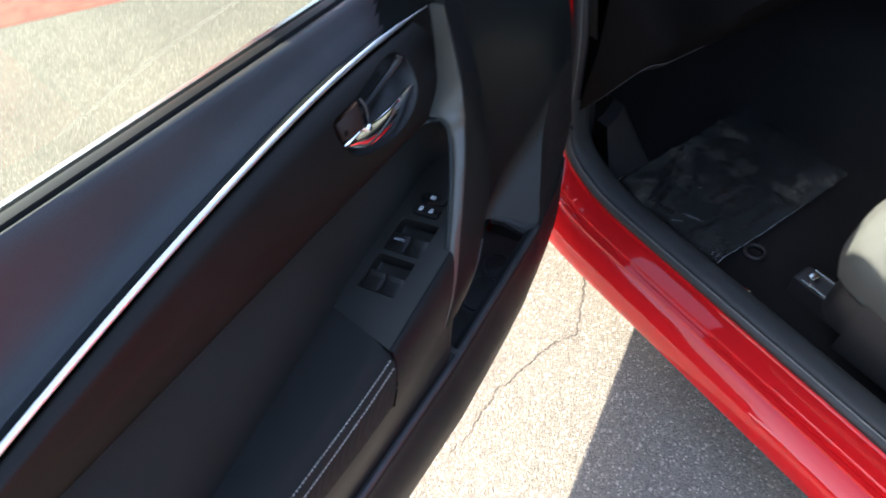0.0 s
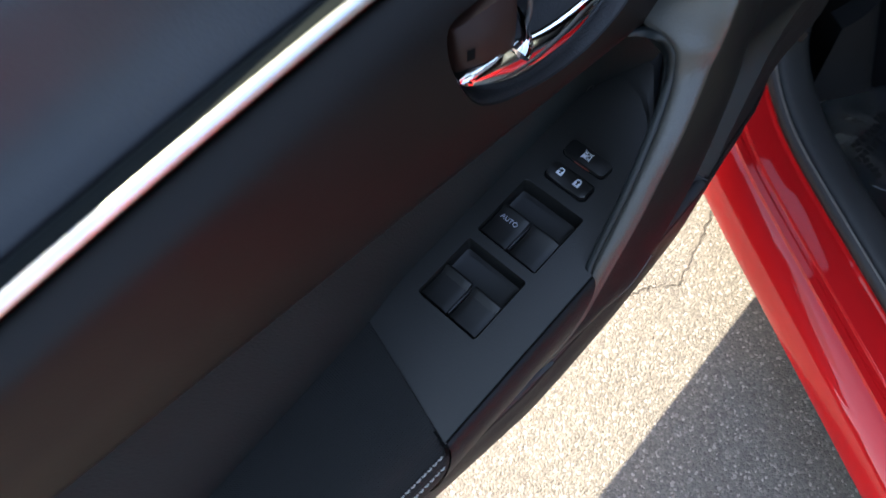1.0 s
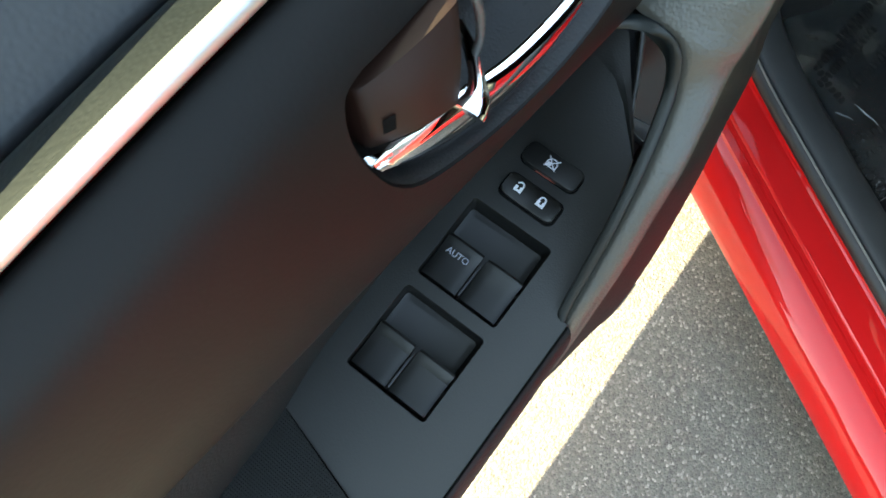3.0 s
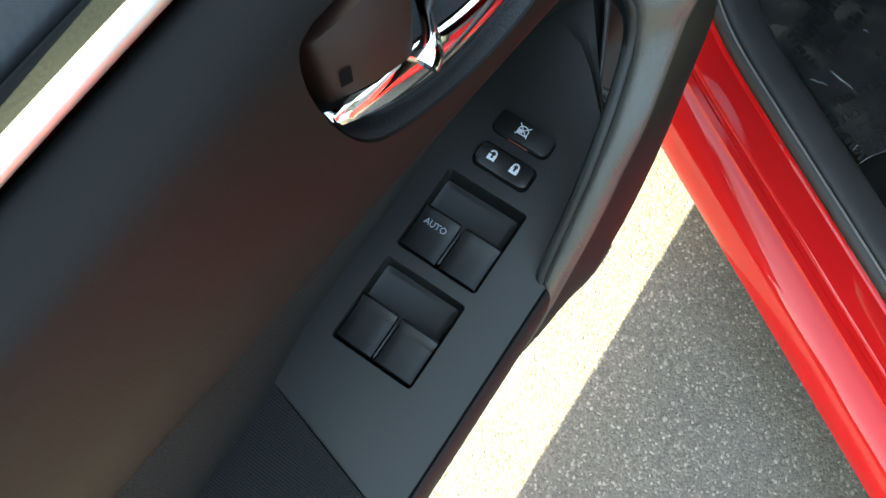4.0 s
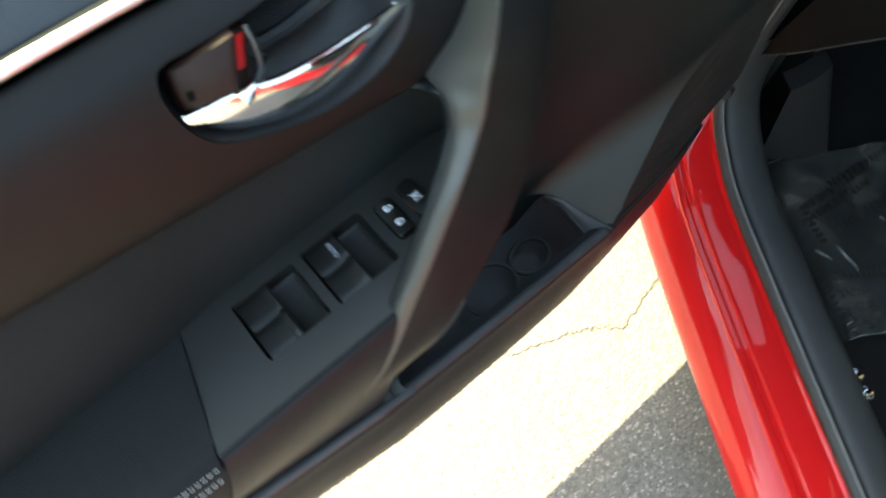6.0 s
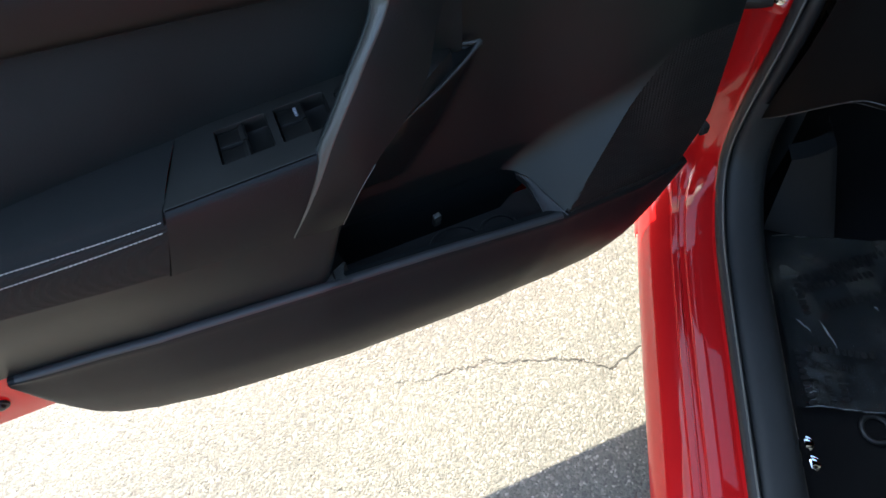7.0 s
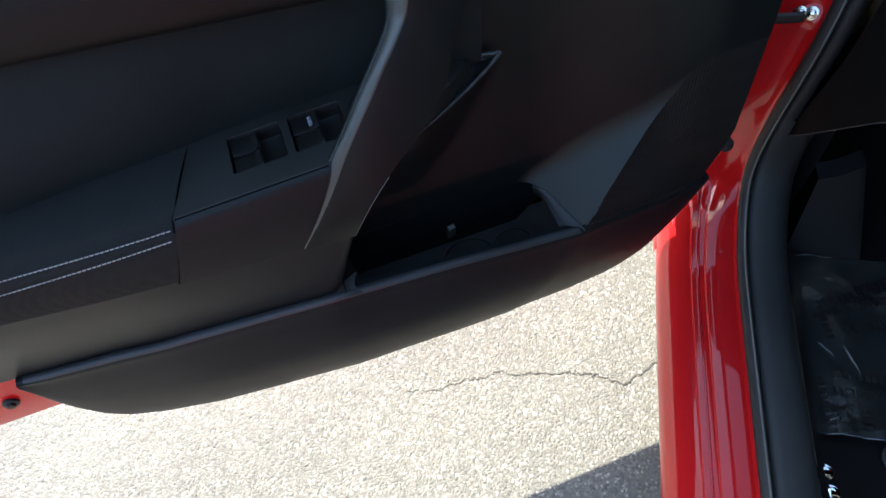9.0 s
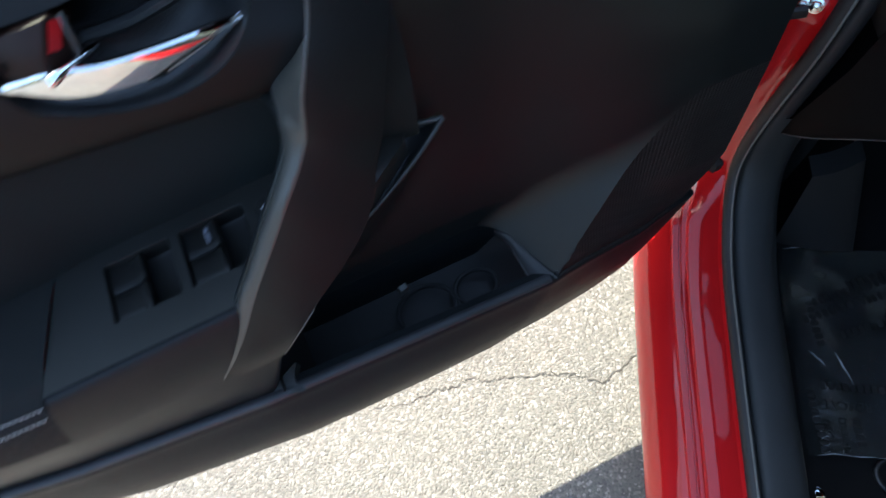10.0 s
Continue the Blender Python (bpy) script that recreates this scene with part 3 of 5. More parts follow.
    tube(bm, curve([(0.0135, -0.0010, 0.8262), (0.0175, -0.0004, 0.8272), (0.0220, 0.0026, 0.8266), (0.0270, 0.0072, 0.8246), (0.0315, 0.0118, 0.8226), (0.036, 0.0180, 0.8195)], 26), lambda t: 0.0046 - 0.0024 * smoothstep(0, 0.5, t), 12, 0.75)
    part("lever_stem", bm, CHROME, door, "bright chrome stem", 60)
    # pale tube: the sky's reflection on this edge is put into its colour
    bm = bmesh.new()
    tube(bm, curve([(0.0285, 0.0078, 0.8240), (0.0305, 0.0086, 0.8300), (0.0318, 0.0110, 0.8380), (0.0325, 0.0160, 0.8450)], 16), 0.0013, 8)
    part("tab_edge", bm, HANDLE, door, "thin pale edge beside the red mark, sky sheen in its colour", 60)
    bm = bmesh.new()
    base, up = tab(1, 0.38) + Vector((0.0012, 0.0010, -0.0012)), tab(1, 0.98) - tab(1, 0.38)
    out = Vector((0.0003, -0.0004, 0.0002))
    grid(bm, [[base + up * q + inner * k + out for q in np.linspace(0, 1, 6)] for k in (0.08, 0.5, 0.95)])
    part("unlock_mark", bm, REDPRINT, door, "small red lock mark")
    # curved rib at the back of the cup
    bm = bmesh.new()
    tube(bm, curve([(0.030, 0.026, 0.820), (0.055, 0.027, 0.818), (0.085, 0.024, 0.826), (0.106, 0.019, 0.836), (0.110, 0.017, 0.842)], 26), 0.004, 8)
    part("cup_rib", bm, PLASTIC, door)


door_lever()


# armrest: recessed cloth face, padded deck, switch panel, front face
def armrest_face():
    bm = bmesh.new()
    rows = []
    for i in range(50):
        x = -0.51 + 0.70 * i / 49
        zt, zb = 0.790 - 0.022 * (x - 0.064), deck(x, 0.01) - 0.006
        y = max(0.010, insert_y(x) + 0.007)
        fr = smoothstep(0.12, 0.19, x)
        foot = lerp(x, [-0.50, -0.26, -0.095, -0.06, 0.20], [0.0015, 0.0045, 0.0090, 0.0140, 0.0140])
        rows.append([(x, y + (foot - y) * smoothstep(0, 1, t) + 0.018 * (1 - t) ** 2 - 0.005 * math.sin(math.pi * t) - 0.020 * fr, zt + (zb - zt) * t) for t in np.linspace(0, 1, 14)])
    grid(bm, rows)
    part("upper_armrest_face", bm, CLOTH, door, "black woven cloth panel above the armrest", 60)


armrest_face()


def step_z(x):
    """Height of the undercut below the armrest."""
    return lerp(x, [-0.46, -0.30, -0.15, -0.02, 0.03], [0.584, 0.588, 0.589, 0.580, 0.572])


# section of the armrest's side: y, and 0 at the top edge to 1 at the undercut
ARM_SIDE = [tuple(p) for p in curve([(-0.0756, 0.0), (-0.0775, 0.008), (-0.0798, 0.03), (-0.0822, 0.08), (-0.0846, 0.18), (-0.0868, 0.35), (-0.0880, 0.58), (-0.0878, 0.82), (-0.0868, 1.0)], 30)]


def seam_x(y):
    """Slanted joint between the cloth pad and the switch panel."""
    return -0.0905 + (y - 0.009) * 0.26


def arm_rise(x):
    """The pad sinks a little towards the rear."""
    return -0.010 * smoothstep(-0.10, -0.45, x)


def arm_pad():
    top = [(0.065, -0.004), (0.010, 0.0), (-0.01, 0.0015), (-0.035, 0.002), (-0.055, 0.0012), (-0.0665, -0.0015), (-0.0735, -0.0065)]
    line = curve([(y, dz, 0.0) for y, dz in top], 30)

    def point(k, t):
        """k runs over the top, then down the side; t from the rear to the joint."""
        if k <= 1:
            y, dz, _ = line[min(29, int(k * 29))]
            xe = seam_x(y) - 0.0004
            x = -0.50 + (xe + 0.50) * t
            z = deck(x, y) + dz + arm_rise(x)
        else:
            q = (k - 1) * 0.97 + 0.03
            y = float(np.interp(q, [p[1] for p in ARM_SIDE], [p[0] for p in ARM_SIDE])) - 0.0004
            if q < 0.14:
                y += 0.004 * (1 - q / 0.14) ** 2
            xe = seam_x(-0.0755) - 0.0003 - 0.026 * q
            x = -0.50 + (xe + 0.50) * t
            zt = deck(x, -0.0755) - 0.0068 + arm_rise(x)
            z = zt + (step_z(x) + 0.001 - zt) * (q - 0.03) / 0.97
        return Vector((x, y + 0.03 * smoothstep(-0.08, -0.44, x) * smoothstep(0.01, -0.07, y), z))

    ks = list(np.linspace(0, 1, 30)) + list(np.linspace(1, 2, 26))[1:]
    bm = bmesh.new()
    rows = [[point(k, i / 55) for k in ks] for i in range(56)]
    v = grid(bm, rows)
    grid(bm, [[r[-1].co.copy() for r in v], [r[-1].co + Vector((0, 0.010, -0.0014)) for r in v]])
    part("armrest_pad", bm, FABRIC, door, "black woven cloth armrest pad with two pale stitch rows", 60)
    # two rows of stitches
    for q, fan in ((0.022, 0.02), (0.135, 0.24)):
        bm = bmesh.new()
        t = 0.988
        while t > 0.05:
            p, r = point(1 + q + fan * (1 - t), t), point(1 + q + fan * (1 - t + 0.0078), t - 0.0078)
            m = p.lerp(r, 0.5)
            out = Vector((0, -0.0010, 0.0005))
            tube(bm, [p + out * 0.3, m + out, r + out * 0.3], 0.00062, 5)
            t -= 0.0112
        part("stitching", bm, STITCH, door, "row of pale grey stitches", 60)
    # shadow gaps: behind the joint to the panel and along the panel's front edge
    bm = bmesh.new()
    slit = [(y, 0.0) for y in np.linspace(0.02, -0.072, 10)] + [(y + 0.0012, q) for y, q in ARM_SIDE[2:]]
    grid(bm, [[(seam_x(max(y, -0.0755)) - 0.026 * q + dx, y + 0.0012, (deck(-0.1, y) - 0.0025) * (1 - q) + step_z(-0.1) * q) for y, q in slit] for dx in (-0.0018, 0.0018)])
    tube(bm, [(x, -0.0763, deck(x, -0.0755) - 0.0004) for x in np.linspace(seam_x(-0.0755) + 0.001, 0.0225, 12)], 0.00065, 6)
    part("seam_gap", bm, GAP, door, "narrow dark joint", 40)


arm_pad()

# the plan of the switch panel
PANEL_EDGE = [(0.0235, -0.0752), (0.0240, -0.0690), (0.038, -0.0675), (0.055, -0.0650), (0.075, -0.0622), (0.095, -0.0583), (0.1151, -0.0529), (0.125, -0.0437),
              (0.1383, -0.0316), (0.1488, -0.0190), (0.1535, -0.0055), (0.1545, 0.006), (0.1545, 0.055)]
FLANGE = [(0.1151, -0.0531), (0.1303, -0.0438), (0.145, -0.0328), (0.1639, -0.0193), (0.176, -0.0106), (0.179, 0.006), (0.179, 0.055)]
RECESSES = {"front": (0.0003, 0.0500, -0.0483, 0.0002), "rear": (-0.0563, -0.0068, -0.0482, 0.0)}


def switch_panel():
    outline = [(seam_x(0.055), 0.055), (seam_x(-0.0752), -0.0752)] + PANEL_EDGE
    holes = []
    for x0, x1, y0, y1 in RECESSES.values():
        cx, cy = (x0 + x1) / 2, (y0 + y1) / 2
        holes.append([(cx + x, cy + y) for x, y in rounded(x1 - x0, y1 - y0, 0.0022, 4)])
    bm = bmesh.new()
    edges = []
    for loop in [outline] + holes:
        vs = [bm.verts.new((x, y, 0)) for x, y in loop]
        edges += [bm.edges.new((vs[i], vs[(i + 1) % len(vs)])) for i in range(len(vs))]
    bmesh.ops.triangle_fill(bm, edges=edges, use_beauty=True)
    for v in bm.verts:
        v.co.z = deck(v.co.x, v.co.y)
    bmesh.ops.recalc_face_normals(bm, faces=bm.faces[:])
    # rolled outer edge
    vs = [(seam_x(-0.0752), -0.0752)] + PANEL_EDGE
    grid(bm, [[(x, y, deck(x, y)) for x, y in vs], [(x, y - 0.0008, deck(x, y) - 0.0006) for x, y in vs], [(x, y - 0.001, deck(x, y) - 0.004) for x, y in vs]])
    sp = part("switch_panel", bm, PANEL, door, "satin black switch panel on the armrest", 0)
    bm = bmesh.new()
    grid(bm, [[(x, y, deck(x, y) - 0.0003) for x, y in PANEL_EDGE[6:]], [(0.6 * x + 0.4 * p, 0.6 * y + 0.4 * q, deck(x, y) + 0.0012) for (x, y), (p, q) in zip(PANEL_EDGE[6:], FLANGE)], [(x, y, deck(x, y) - 0.0002) for x, y in FLANGE], [(x + 0.001, y - 0.0006, deck(x, y) - 0.004) for x, y in FLANGE], [(x + 0.002, y, deck(x, y) - 0.022) for x, y in FLANGE]])
    grid(bm, [[(x, y, deck(x, y) - 0.003) for x, y in PANEL_EDGE[1:7]], [(x, y + 0.002, deck(x, y) - 0.022) for x, y in PANEL_EDGE[1:7]]])
    part("panel_flange", bm, PANEL, sp, "black curved flange at the panel's end", 30)
    # basins
    for x0, x1, y0, y1 in RECESSES.values():
        bm = bmesh.new()
        cx, cy, w, h = (x0 + x1) / 2, (y0 + y1) / 2, x1 - x0, y1 - y0
        rings = []
        for inset, dz in ((0, 0.0), (0.0005, -0.0008), (0.0007, -0.010), (0.0016, -0.0145), (0.004, -0.0155)):
            rings.append([(cx + x * (1 - inset / (w / 2)), cy + y * (1 - inset / (h / 2)), deck(cx + x, cy + y) + dz) for x, y in rounded(w, h, 0.0022, 4)])
        v = grid(bm, rings, close_v=True)
        bm.faces.new(v[-1])
        part("switch_recess", bm, SWITCH, sp, smooth=40)
    return sp


switch_panel()


def window_switches():
    """Four rocker caps, two in each recess, split by a slim rib."""
    for key, (x0, x1, y0, y1) in RECESSES.items():
        mid = (y0 + y1) / 2
        for side, (ya, yb) in (("in", (mid + 0.0014, y1 - 0.0014)), ("out", (y0 + 0.0014, mid - 0.0014))):
            bm = bmesh.new()
            rows = []
            xr, xf = x0 + 0.0014, x0 + 0.0272
            tilt = 0.0015 if key == "rear" else 0.0
            for j in range(9):
                u = j / 8
                y = ya + (yb - ya) * u
                e = 0.0009 * (abs(2 * u - 1) ** 6)
                lip = 0.0016 if key == "rear" else 0.0008
                dz = -0.0018
                prof = [(xr, -0.014), (xr, dz - 0.0022), (xr + 0.0010, dz - 0.0008), (xr + 0.006, dz - 0.0016 - tilt * 0.2), (xr + 0.013, dz - 0.0022 - tilt * 0.4), (xr + 0.020, dz - 0.0018 - tilt * 0.2),
                        (xf - 0.003, dz - 0.0002 + lip * 0.6), (xf - 0.001, dz + lip), (xf + 0.0004, dz + lip - 0.0008), (xf + 0.0006, dz - 0.003), (xf - 0.002, -0.014)]
                rows.append([(x, y, deck(x, y) + z - e) for x, z in prof])
            v = grid(bm, rows)
            bm.faces.new(v[0])
            bm.faces.new(v[-1])
            cap = part("window_switch", bm, SWITCH, door, "black power window rocker switch", 38)
            if key == "front" and side == "in":
                yc = (ya + yb) / 2
                m = Matrix.Translation((x0 + 0.0192, yc + 0.0004, deck(x0 + 0.0192, yc) - 0.0022)) @ pose(0, 0, 0, 0, -2.6, 0) @ pose(0, 0, 0, -5.1) @ pose(0, 0, 0, 0, 0, -90)
                lettering("auto_lettering", "AUTO", 0.0048, m, GREYPRINT, door, "pale grey letters", 0.0004)
        bm = bmesh.new()
        slab(bm, rounded(0.021, 0.0011, 0.0004, 3), -0.014, deck(x0 + 0.013, mid) - 0.0022 - 0.66, 0.0003, Matrix.Translation((x0 + 0.0135, mid, 0.66)))
        part("switch_rib", bm, PLASTIC, door, smooth=40)


window_switches()


def icon(bm, loops, m, z=0.0):
    """Flat strokes: each loop is an outline."""
    for loop in loops:
        bm.faces.new([bm.verts.new(m @ Vector((x, y, z))) for x, y in loop])


def stroke(a, b, w):
    d = Vector((b[0] - a[0], b[1] - a[1])).normalized() * w / 2
    return [(a[0] - d.y, a[1] + d.x), (a[0] + d.y, a[1] - d.x), (b[0] + d.y, b[1] - d.x), (b[0] - d.y, b[1] + d.x)]


def padlock(open_=False):
    w = 0.0009
    loops = [[(-0.0023, -0.0024), (0.0023, -0.0024), (0.0023, 0.0008), (0.0006, 0.0008), (0.0006, -0.0010), (-0.0006, -0.0010), (-0.0006, 0.0008), (-0.0023, 0.0008)]]
    o = 0.0 if not open_ else 0.0
    arc = [(0.0016 * math.cos(a) + o, 0.0018 + 0.0014 * math.sin(a)) for a in np.linspace(0, math.pi, 7)]
    pts = [(0.0016 + o, 0.0006)] + arc + ([(-0.0016 + o, 0.0006)] if not open_ else [])
    loops += [stroke(a, b, w) for a, b in zip(pts, pts[1:])]
    return loops


def lock_buttons():
    def place(x, y, dz):
        return Matrix.Translation((x, y, deck(x, y) + dz)) @ pose(0, 0, 0, -5.1, -2.6, 0)

    # lock rocker
    m = place(0.0657, -0.0234, 0)
    bm = bmesh.new()
    slab(bm, rounded(0.0152, 0.0345, 0.0042, 6), -0.003, 0.0004, 0.0003, m)
    part("lock_rocker_bezel", bm, GAP, door)
    bm = bmesh.new()
    rows = []
    for j in range(15):
        y = 0.0158 - 0.0316 * j / 14
        h = 0.0030 + 0.0014 * abs(2 * j / 14 - 1) ** 1.5
        k = (1 - abs(2 * j / 14 - 1) ** 9) ** 0.5 * 0.28 + 0.72
        rows.append([m @ Vector((x * k, y, z)) for x, z in ((-0.0064, 0), (-0.0064, h - 0.001), (-0.0052, h), (0, h + 0.0002), (0.0052, h), (0.0064, h - 0.001), (0.0064, 0))])
    v = grid(bm, rows)
    bm.faces.new(v[0])
    bm.faces.new(v[-1])
    rocker = part("lock_rocker", bm, SWITCH, door, "glossy black door lock rocker", 40)
    for y, op in ((-0.0157 + 0.0234, True), (-0.0294 + 0.0234, False)):
        bm = bmesh.new()
        icon(bm, padlock(op), m @ Matrix.Translation((0.0, y, 0.0043)) @ pose(0, 0, 0, 0, 0, -90))
        part("padlock_mark", bm, PRINT, door, "white padlock symbol", 0)
    # window lock button
    m = place(0.0862, -0.0226, 0)
    bm = bmesh.new()
    slab(bm, rounded(0.0140, 0.0350, 0.0045, 6), -0.003, 0.0004, 0.0003, m)
    part("window_lock_bezel", bm, GAP, door)
    bm = bmesh.new()
    slab(bm, rounded(0.0128, 0.0338, 0.0042, 6), 0, 0.0036, 0.0008, m)
    b = part("window_lock_button", bm, SWITCH, door, "black window lock push button", 40)
    bm = bmesh.new()
    slab(bm, rounded(0.0004, 0.012, 0.00015, 3), 0, 0.0010, 0, m @ Matrix.Translation((-0.0066, 0, 0)))
    part("button_edge", bm, REDMARK, door, "thin red side line")
    bm = bmesh.new()
    w = 0.0006
    loops = [stroke(*s, w) for s in (((-0.0028, -0.0024), (0.0028, -0.0024)), ((0.0028, -0.0024), (0.0028, 0.0006)), ((0.0028, 0.0006), (0.0012, 0.0024)), ((0.0012, 0.0024), (-0.0012, 0.0024)),
                                     ((-0.0012, 0.0024), (-0.0028, 0.0006)), ((-0.0028, 0.0006), (-0.0028, -0.0024)), ((-0.0034, -0.0032), (0.0034, 0.0032)), ((-0.0034, 0.0032), (0.0034, -0.0032)))]
    loops += [[(-0.0024, -0.002), (0.0, -0.002), (0.0, 0.0002), (-0.0024, 0.0002)]]
    icon(bm, loops, m @ Matrix.Translation((0.0005, 0.001, 0.0038)) @ pose(0, 0, 0, 0, 0, -90))
    part("window_lock_mark", bm, PRINT, door, "white crossed-out window symbol", 0)


lock_buttons()


def ridge(x):
    """Lip of the lower trim: y, z."""
    return (lerp(x, [-0.50, -0.36, -0.20, -0.02, 0.12, 0.28, 0.40, 0.49], [-0.030, -0.046, -0.072, -0.090, -0.092, -0.090, -0.082, -0.064]),
            lerp(x, [-0.50, -0.36, -0.26, -0.17, -0.08, -0.02, 0.05, 0.12, 0.20, 0.28, 0.38, 0.49], [0.446, 0.453, 0.465, 0.471, 0.474, 0.476, 0.470, 0.463, 0.449, 0.436, 0.421, 0.405]))


def bottom(x):
    return lerp(x, [-0.368, -0.362, -0.355, -0.346, -0.330, -0.310, -0.272, -0.20, -0.126, -0.047, 0.031, 0.113, 0.198, 0.287, 0.345, 0.372, 0.395, 0.415, 0.445, 0.468, 0.488],
                [0.452, 0.42, 0.385, 0.358, 0.326, 0.308, 0.296, 0.291, 0.291, 0.292, 0.291, 0.289, 0.285, 0.279, 0.278, 0.285, 0.297, 0.310, 0.338, 0.370, 0.404])


def bulge(x):
    """How far the lower trim swells out below its lip."""
    return lerp(x, [-0.37, -0.30, -0.15, 0.04, 0.20, 0.32, 0.42, 0.49], [0.002, 0.008, 0.013, 0.016, 0.014, 0.011, 0.006, 0.001])


def trim_end(z):
    """Front edge of the door trim."""
    return lerp(z, [0.36, 0.42, 0.47, 0.56, 0.66, 0.89], [0.462, 0.474, 0.484, 0.489, 0.493, 0.500])


def front_plane(x, z):
    """The smooth wall ahead of the armrest."""
    y = lerp(z, [0.40, 0.50, 0.62, 0.75, 0.87], [-0.004, -0.010, 0.004, 0.022, 0.052])
    y -= 0.055 * smoothstep(0.24, 0.44, x) * smoothstep(0.88, 0.68, z)
    return y


def soft_min(a, b, k):
    """The lesser of two, with a rounded joint of width k."""
    h = max(k - abs(a - b), 0.0) / k
    return min(a, b) - h * h * k * 0.25


def fore(x, z):
    """How far the trim falls back ahead of the loudspeaker's crest."""
    d = max(0.0, x - 0.288 - 0.713 * (z - 0.434))
    return 0.005 * (1 - math.exp(-d / 0.05))


def lower_trim():
    # below the lip
    bm = bmesh.new()
    rows = []
    for i in range(120):
        x = -0.366 + 0.852 * i / 119
        yr, zr = ridge(x)
        zb = min(bottom(x), zr - 0.006)
        h, b = zr - zb, bulge(x)
        prof = curve([(yr + 0.016, zr - 0.0015), (yr + 0.005, zr + 0.0006), (yr + 0.0008, zr - 0.0008), (yr - 0.0015 - 0.06 * b, zr - 0.035 * h), (yr - 0.30 * b, zr - 0.10 * h), (yr - 0.75 * b, zr - 0.28 * h), (yr - b, zr - 0.50 * h), (yr - 0.70 * b, zr - 0.75 * h),
                      (yr - 0.15 * b, zr - 0.92 * h), (yr + 0.003, zr - 0.985 * h), (yr + 0.010, zb), (yr + 0.024, zb), (0.045, zb + 0.006)], 48)
        rows.append([(x, y + fore(x, z) * smoothstep(-0.02, -0.05, y), z) for y, z in prof])
    grid(bm, rows)
    part("lower_trim", bm, LOWER, door, "black grained lower door trim", 45)
    # paler strip over the lip: its highlight is painted, not lit
    bm = bmesh.new()
    rows = []
    for i in range(90):
        x = -0.358 + 0.640 * i / 89
        yr, zr = ridge(x)
        rows.append([(x, yr + 0.0095, zr - 0.0006), (x, yr + 0.0078, zr + 0.0010), (x, yr + 0.0040, zr + 0.0014), (x, yr + 0.0010, zr + 0.0006), (x, yr - 0.0008, zr - 0.0022), (x, yr - 0.0014, zr - 0.0052)])
    grid(bm, rows)
    part("trim_ledge", bm, LIP, door, "pale highlight strip along the lower trim's ledge", 60)
    # rounded armrest side down to the undercut
    bm = bmesh.new()
    rows = []
    for i in range(60):
        row = []
        t = i / 59
        for y, q in ARM_SIDE:
            xe = lerp(q, [0.0, 0.12, 1.0], [0.0232, 0.0180, -0.0225])
            x0 = seam_x(-0.0752) + 0.0006 - 0.026 * q
            x = x0 + (xe - x0) * t
            zt = deck(x, -0.0755) - 0.0006
            row.append((x, y, zt + (step_z(x) - zt) * q))
        rows.append(row)
    v = grid(bm, rows)
    grid(bm, [[r[-1].co.copy() for r in v], [r[-1].co + Vector((0, 0.0016, -0.0012)) for r in v], [r[-1].co + Vector((0, 0.010, -0.0016)) for r in v]])
    part("armrest_side", bm, LOWER, door, "black rounded armrest side", 45)
    # recessed face between the undercut and the lip, ending at the map pocket
    bm = bmesh.new()
    rows = []
    for i in range(70):
        t = i / 69
        row = []
        for k in range(22):
            u = k / 21
            xe = 0.026 - 0.040 * u
            x = -0.46 + (xe + 0.46) * t
            yr, zr = ridge(x)
            zt = step_z(x) + 0.003
            z = zt + (zr - 0.0015 - zt) * u
            y = -0.0775 + 0.026 * smoothstep(-0.14, -0.44, x)
            y = y + (yr + 0.0090 - y) * smoothstep(0.15, 1.0, u)
            row.append((x, y, z))
        rows.append(row)
    v = grid(bm, rows)
    grid(bm, [[p.co.copy() for p in v[-1]], [p.co + Vector((0.006, 0.004, -0.001)) for p in v[-1]], [p.co + Vector((0.020, 0.05, -0.004)) for p in v[-1]]])
    part("undercut_face", bm, FRONT, door, "black recessed face under the armrest", 45)


lower_trim()


